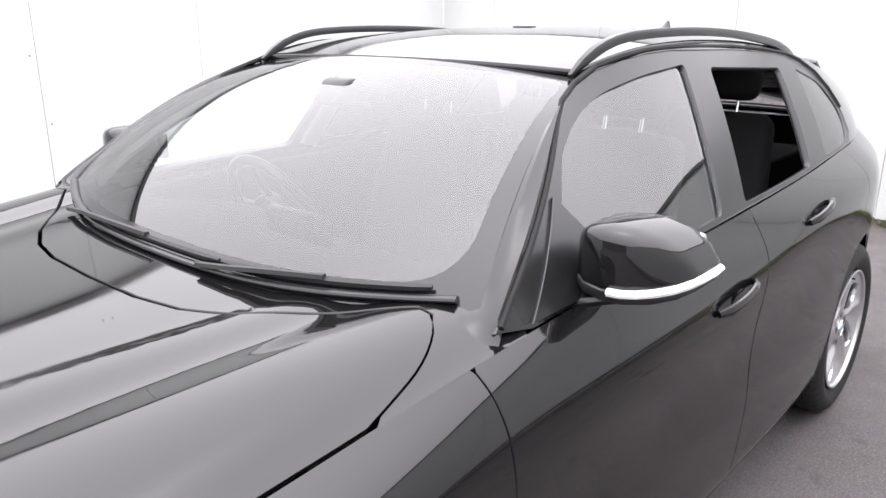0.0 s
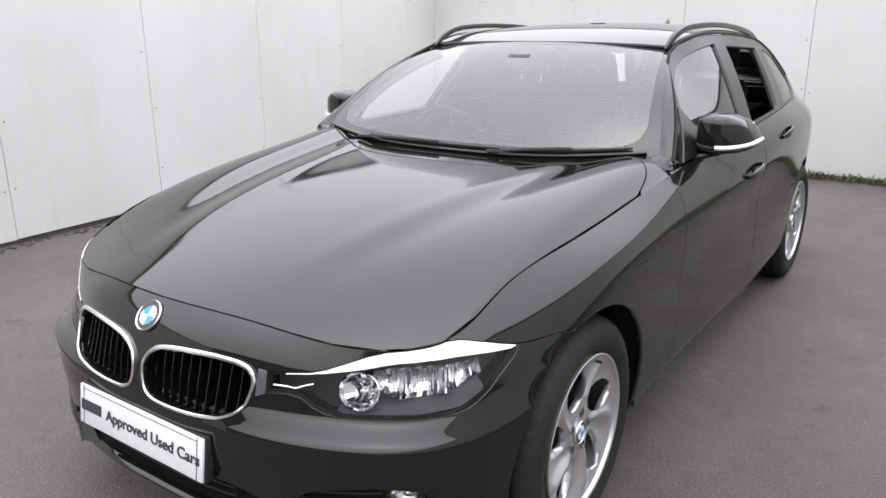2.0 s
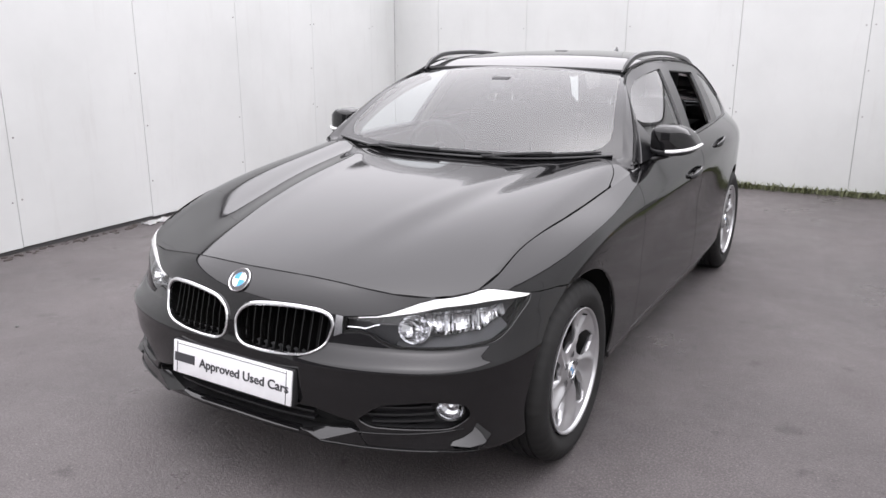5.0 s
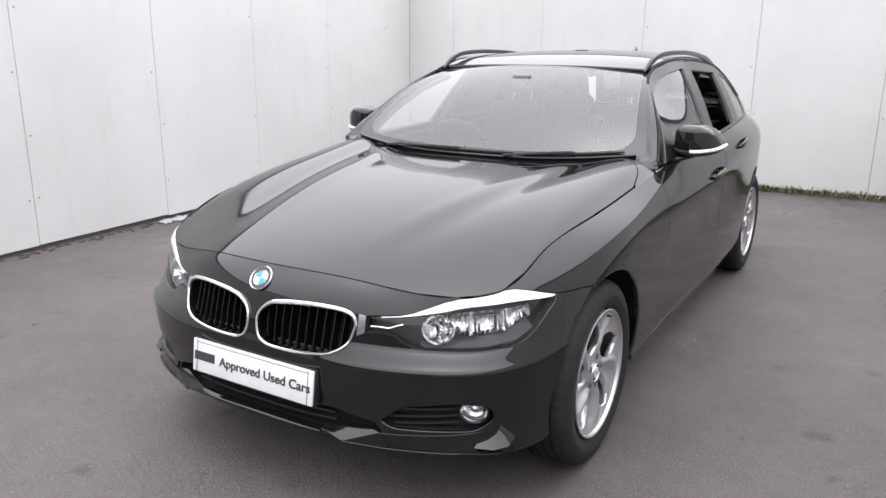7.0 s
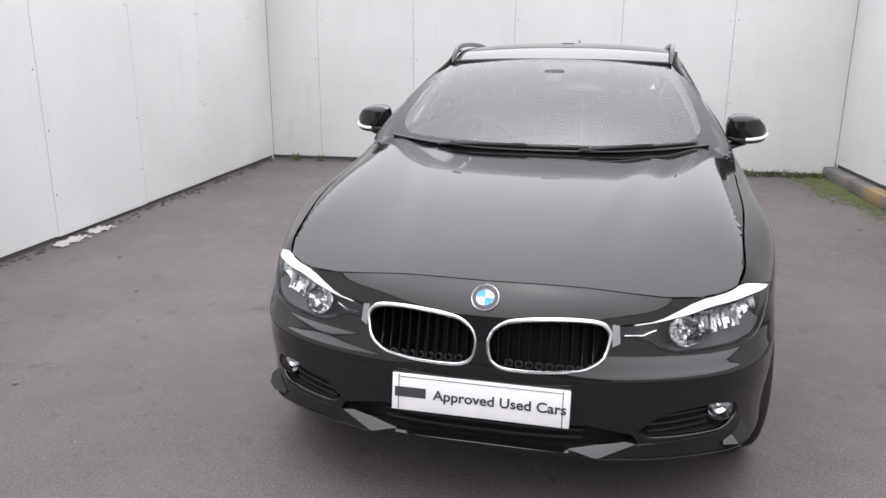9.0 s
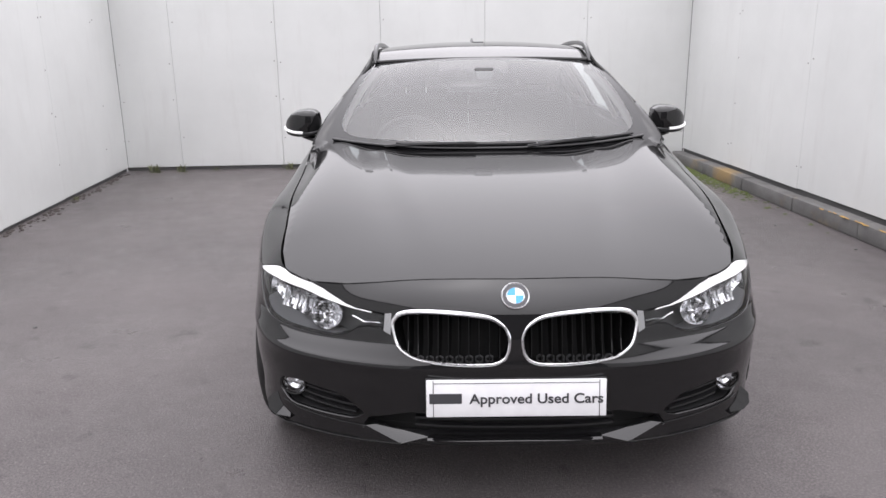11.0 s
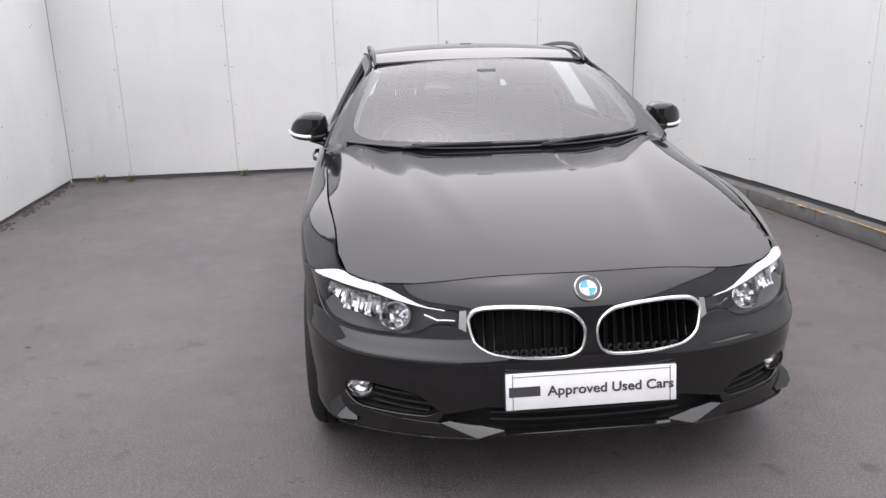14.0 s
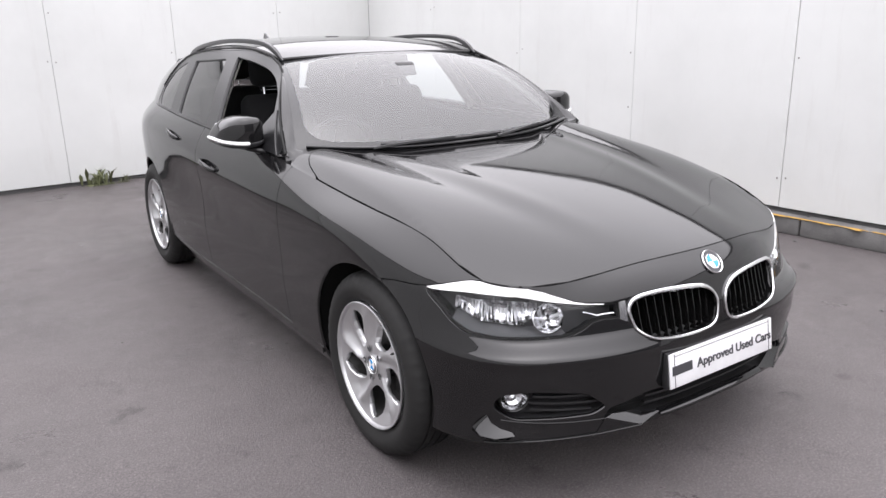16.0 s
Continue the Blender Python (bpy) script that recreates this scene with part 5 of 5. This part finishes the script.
bm = lathe([(-0.02, 0.07), (0.02, 0.065), (0.03, 0.04), (0.032, 0.001)], 24, "Z")
bmesh.ops.transform(bm, matrix=pose(-0.37, 1.17, 0.87, -65), verts=bm.verts)
part("wheel_boss", bm, trim_black, wheel_rim)


def seat(x, y, rear=False):
    bm = box_bm(-0.25, 0.25, -0.27, 0.25, -0.08, 0.08, 0.06, segs=4)
    s = part("seat", bm, cloth, car, "dark cloth car seat with headrest")
    s.matrix_basis = pose(x, y, 0.50, 6)
    bm = box_bm(-0.25, 0.25, -0.06, 0.06, 0.0, 0.62, 0.05, segs=4)
    for v in bm.verts:
        v.co.x *= 1 - 0.25 * max(0, v.co.z / 0.62) ** 2
        v.co.y += 0.03 * (abs(v.co.x) / 0.25) ** 2 * -1
    b = part("seat_back", bm, cloth, s)
    b.matrix_basis = pose(0, 0.24, -0.02, -20)
    bm = box_bm(-0.13, 0.13, -0.045, 0.045, 0.66, 0.82, 0.04, segs=4)
    h = part("headrest", bm, cloth, s)
    h.matrix_basis = pose(0, 0.24, -0.02, -17)
    for dx in (-0.06, 0.06):
        bm = lathe([(0.58, 0.006), (0.70, 0.006)], 8, "Z")
        bmesh.ops.translate(bm, vec=(dx, 0, 0), verts=bm.verts)
        q = part("headrest_rod", bm, chrome, s)
        q.matrix_basis = pose(0, 0.24, -0.02, -18)


for x in (-0.37, 0.37):
    seat(x, 1.52)
    seat(x * 1.0, 2.25)
part("boot_floor", box_bm(-0.58, 0.58, 2.6, 3.2, 0.62, 0.66, 0.02), cloth, car)
part("luggage_cover", box_bm(-0.56, 0.56, 2.58, 3.1, 0.93, 0.945, 0.005), cloth, car)
bm = box_bm(-0.052, 0.052, 1.03, 1.10, 1.222, 1.285, 0.012, segs=3)
for v in bm.verts:
    v.co.x *= 0.75 + 0.25 * (v.co.z - 1.222) / 0.063
    v.co.y += 0.022 + (v.co.z - 1.222) * 0.9
rv = part("sensor_housing", bm, trim_black, car, "black camera housing behind the windscreen")
part("rear_view_mirror", box_bm(-0.09, 0.09, 1.17, 1.20, 1.225, 1.275, 0.014, segs=3), trim_black, rv)
for sg in (1, -1):
    # inner door trims and posts
    rings = []
    for y in np.linspace(0.85, 2.55, 14):
        f = side_foot(y)
        rings.append([(sg * (f[0] - 0.045), y, f[1] - 0.03), (sg * (f[0] - 0.07), y, f[1] - 0.035), (sg * (f[0] - 0.09), y, 0.60), (sg * (f[0] - 0.05), y, 0.40)])
    part("door_trim", loft(rings, False, False), dash_mat, car)
    for y, w in ((1.63, 0.05), (2.37, 0.05)):
        pts = [tuple((house([y + 0.13 * k], [foot_z(y) + (top_z(y, 0.02) - foot_z(y)) * k])[0] - np.array((0.045, 0, 0))) * (sg, 1, 1)) for k in np.linspace(0, 1, 8)]
        part("post_trim", sweep(pts, round_section(w * 0.8, 0.010, 12), up=(1, 0, 0)), headliner, car)
    pts = [tuple(windscreen([0.955 * sg], [b])[0] + np.array((0, 0.03, -0.04))) for b in np.linspace(0.03, 0.98, 9)]
    part("post_trim", sweep(pts, round_section(0.020, 0.014, 10)), headliner, car)


# ---- yard clutter: weeds, moss, sheet plastic, trees and the building behind ----
def leaf_tuft(bm, x, y, z, size, n, r):
    """A tuft of small bent leaves."""
    for _ in range(n):
        a, lean, h = r.uniform(0, 2 * math.pi), r.uniform(0.1, 1.0), size * r.uniform(0.5, 1.2)
        bx, by = x + r.gauss(0, size * 0.35), y + r.gauss(0, size * 0.3)
        w = size * r.uniform(0.05, 0.12)
        dx, dy = math.cos(a), math.sin(a)
        p0 = [bm.verts.new((bx - dy * w * 0.3, by + dx * w * 0.3, z)), bm.verts.new((bx + dy * w * 0.3, by - dx * w * 0.3, z))]
        m = (bx + dx * lean * h * 0.4, by + dy * lean * h * 0.4, z + h * 0.65)
        p1 = [bm.verts.new((m[0] - dy * w, m[1] + dx * w, m[2])), bm.verts.new((m[0] + dy * w, m[1] - dx * w, m[2]))]
        t = bm.verts.new((bx + dx * lean * h, by + dy * lean * h, z + h * r.uniform(0.7, 1.0)))
        bm.faces.new((p0[0], p0[1], p1[1], p1[0]))
        bm.faces.new((p1[0], p1[1], t))


r = random.Random(11)
WEEDS = [(x, back_y(x) - gap, size, n) for x, gap, size, n in ((-3.52, 0.13, 0.10, 34), (-3.22, 0.12, 0.09, 28), (-2.85, 0.06, 0.05, 14), (-1.98, 0.08, 0.09, 26), (-0.66, 0.07, 0.20, 40), (-0.44, 0.07, 0.09, 16))] + [(left_x(4.2) + 0.05, 4.2, 0.06, 14)]
for x, y, size, n in WEEDS:
    bm = bmesh.new()
    leaf_tuft(bm, x, y, 0.0, size * 0.9, n, r)
    for f in range(5):
        g = bmesh.ops.create_icosphere(bm, subdivisions=1, radius=size * 0.32)["verts"]
        bmesh.ops.scale(bm, vec=(1, 0.8, 0.10), verts=g)
        bmesh.ops.translate(bm, vec=(x + size * (f - 2) * 0.2, y, 0.002), verts=g)
    tagged(part("weed", bm, leaf_mat), "small green weed growing at the foot of the wall", "weed", "weeds along the wall")
bm = bmesh.new()
for i in range(420):
    x = r.uniform(0.3, 2.5)
    leaf_tuft(bm, x, back_y(x) - 0.05 - abs(r.gauss(0, 0.05)), 0.0, r.uniform(0.03, 0.085), 4, r)
tagged(part("grass", bm, leaf_mat), "thin strip of grass and moss along the wall foot", "grass", kind="stuff")
bm = bmesh.new()
for i in range(900):
    f = abs(r.gauss(0, 0.16))
    y = 6.05 - min(abs(r.gauss(0, 0.9)), 3.4)
    x = right_x(y) - 0.13 - f * (0.55 + 0.45 * (y > 4.6))
    s = r.uniform(0.008, 0.026)
    k = [bm.verts.new((x + s * math.cos(t + r.random()), y + s * math.sin(t + r.random()), 0.003 + 0.002 * r.random())) for t in (0, 1.3, 2.6, 3.9, 5.2)]
    c = bm.verts.new((x, y, 0.006 + s * 0.35))
    for a, b in zip(k, k[1:] + k[:1]):
        bm.faces.new((a, b, c))
tagged(part("moss", bm, moss), "patches of green moss on tarmac beside the kerb", "moss", kind="stuff")

bm = bmesh.new()
for i in range(260):
    y = r.gauss(0.9, 0.75)
    x = right_x(y) - 0.115 - abs(r.gauss(0, 0.012))
    s, z = r.uniform(0.008, 0.030), 0.125
    k = [bm.verts.new((x + 0.4 * s * math.cos(t + r.random()), y + 1.6 * s * math.sin(t + r.random()), z)) for t in (0, 1.3, 2.6, 3.9, 5.2)]
    c = bm.verts.new((x, y, z + 0.004))
    for a, b in zip(k, k[1:] + k[:1]):
        bm.faces.new((a, b, c))
tagged(part("lichen", bm, lichen), "orange lichen and rust stain along the kerb edge", "lichen", kind="stuff")

# debris line and loose white sheeting at the foot of one wall
bm = bmesh.new()
for i in range(260):
    y = r.uniform(-0.5, 5.6)
    x = left_x(y) + 0.02 + abs(r.gauss(0, 0.05))
    s = r.uniform(0.006, 0.022)
    g = bmesh.ops.create_icosphere(bm, subdivisions=1, radius=s)["verts"]
    bmesh.ops.scale(bm, vec=(1, r.uniform(0.7, 1.6), 0.5), verts=g)
    bmesh.ops.translate(bm, vec=(x, y, s * 0.2), verts=g)
tagged(part("debris", bm, bark), "dark grit and dead leaves along the wall", "debris", kind="stuff")
for y, ln in ((1.75, 0.30), (2.10, 0.22)):
    bm = bmesh.new()
    n = 14
    grid = [[bm.verts.new((left_x(y) + 0.05 + 0.11 * j / 5 + 0.02 * math.sin(i), y + ln * (i / n - 0.5) + r.uniform(-0.006, 0.006), 0.004 + 0.022 * abs(math.sin(i * 1.7 + j * 1.3)) * (0.4 + 0.6 * r.random()))) for j in range(6)] for i in range(n + 1)]
    for i in range(n):
        for j in range(5):
            bm.faces.new((grid[i][j], grid[i + 1][j], grid[i + 1][j + 1], grid[i][j + 1]))
    bmesh.ops.solidify(bm, geom=bm.faces[:], thickness=0.004)
    tagged(part("plastic_sheet", bm, poly_white), "crumpled scrap of white plastic sheet on the tarmac", "plastic sheet", "plastic scraps")
for x, y in ((-2.35, 0.9), (-2.9, 1.5), (2.35, 2.9), (2.6, 2.2), (2.2, 3.6), (1.9, -0.4), (-2.1, -0.3), (2.75, 0.6)):
    bm = bmesh.new()
    bmesh.ops.create_icosphere(bm, subdivisions=2, radius=0.011)
    for v in bm.verts:
        v.co *= r.uniform(0.8, 1.2)
        v.co.z *= 0.6
    o = part("pebble", bm, concrete)
    o.location = (x, y, 0.004)
    tagged(o, "small pale pebble on the tarmac", "pebble", "pebbles")


def bare_tree(x, y, height, seed):
    """A leafless tree: trunk, limbs and fine twigs."""
    q = random.Random(seed)
    root = tagged(new("bare_tree"), "leafless winter tree beyond the wall", "tree")
    root.location = (x, y, 0)
    limbs, twigs = bmesh.new(), bmesh.new()

    def grow(bm, p, d, length, radius, depth):
        pts, rad = [p], [radius]
        for k in range(4):
            d = (d + Vector((q.gauss(0, 0.13), q.gauss(0, 0.13), q.gauss(0.03, 0.08)))).normalized()
            pts.append(pts[-1] + d * length / 4)
            rad.append(radius * (1 - 0.14 * (k + 1)))
        sec = round_section(1, 1, 6 if depth < 2 else 4)
        up = Vector((0, 1, 0)) if abs(d.y) < 0.9 else Vector((1, 0, 0))
        rings = []
        for c, rr in zip(pts, rad):
            s = d.cross(up).normalized()
            u = s.cross(d)
            rings.append([c + s * a * rr + u * b * rr for a, b in sec])
        loft(rings, True, True, bm)
        if depth < 4:
            for k in range(q.choice((3, 4)) + (depth > 1)):
                base = pts[q.choice((2, 3, 4, 4))]
                nd = (d + Vector((q.gauss(0, 0.65), q.gauss(0, 0.65), q.gauss(0.1, 0.3)))).normalized()
                grow(limbs if depth < 1 else twigs, base, nd, length * q.uniform(0.55, 0.75), radius * 0.45, depth + 1)

    trunk = bmesh.new()
    grow(trunk, Vector((0, 0, 0)), Vector((0, 0, 1)), height * 0.42, height * 0.018, 0)
    part("trunk", trunk, bark, root)
    part("limbs", limbs, bark, root)
    part("twigs", twigs, bark, root)


bare_tree(-8.6, 5.6, 5.0, 3)

hall = tagged(new("hall_building"), "plain grey clad hall across the yard", "building")
hall.location = (0, -15.0, 0)
part("wall", box_bm(-17, 17, -6, 0, 0, 4.6), render_grey, hall, smooth=False)
for k in range(17):
    part("cladding_rib", box_bm(-16.03 + 2 * k, -15.97 + 2 * k, 0, 0.03, 0, 4.6), render_grey, hall, smooth=False)
part("roof", box_bm(-17.3, 17.3, -6.3, 0.3, 4.6, 4.85, 0.03), joint_dark, hall)
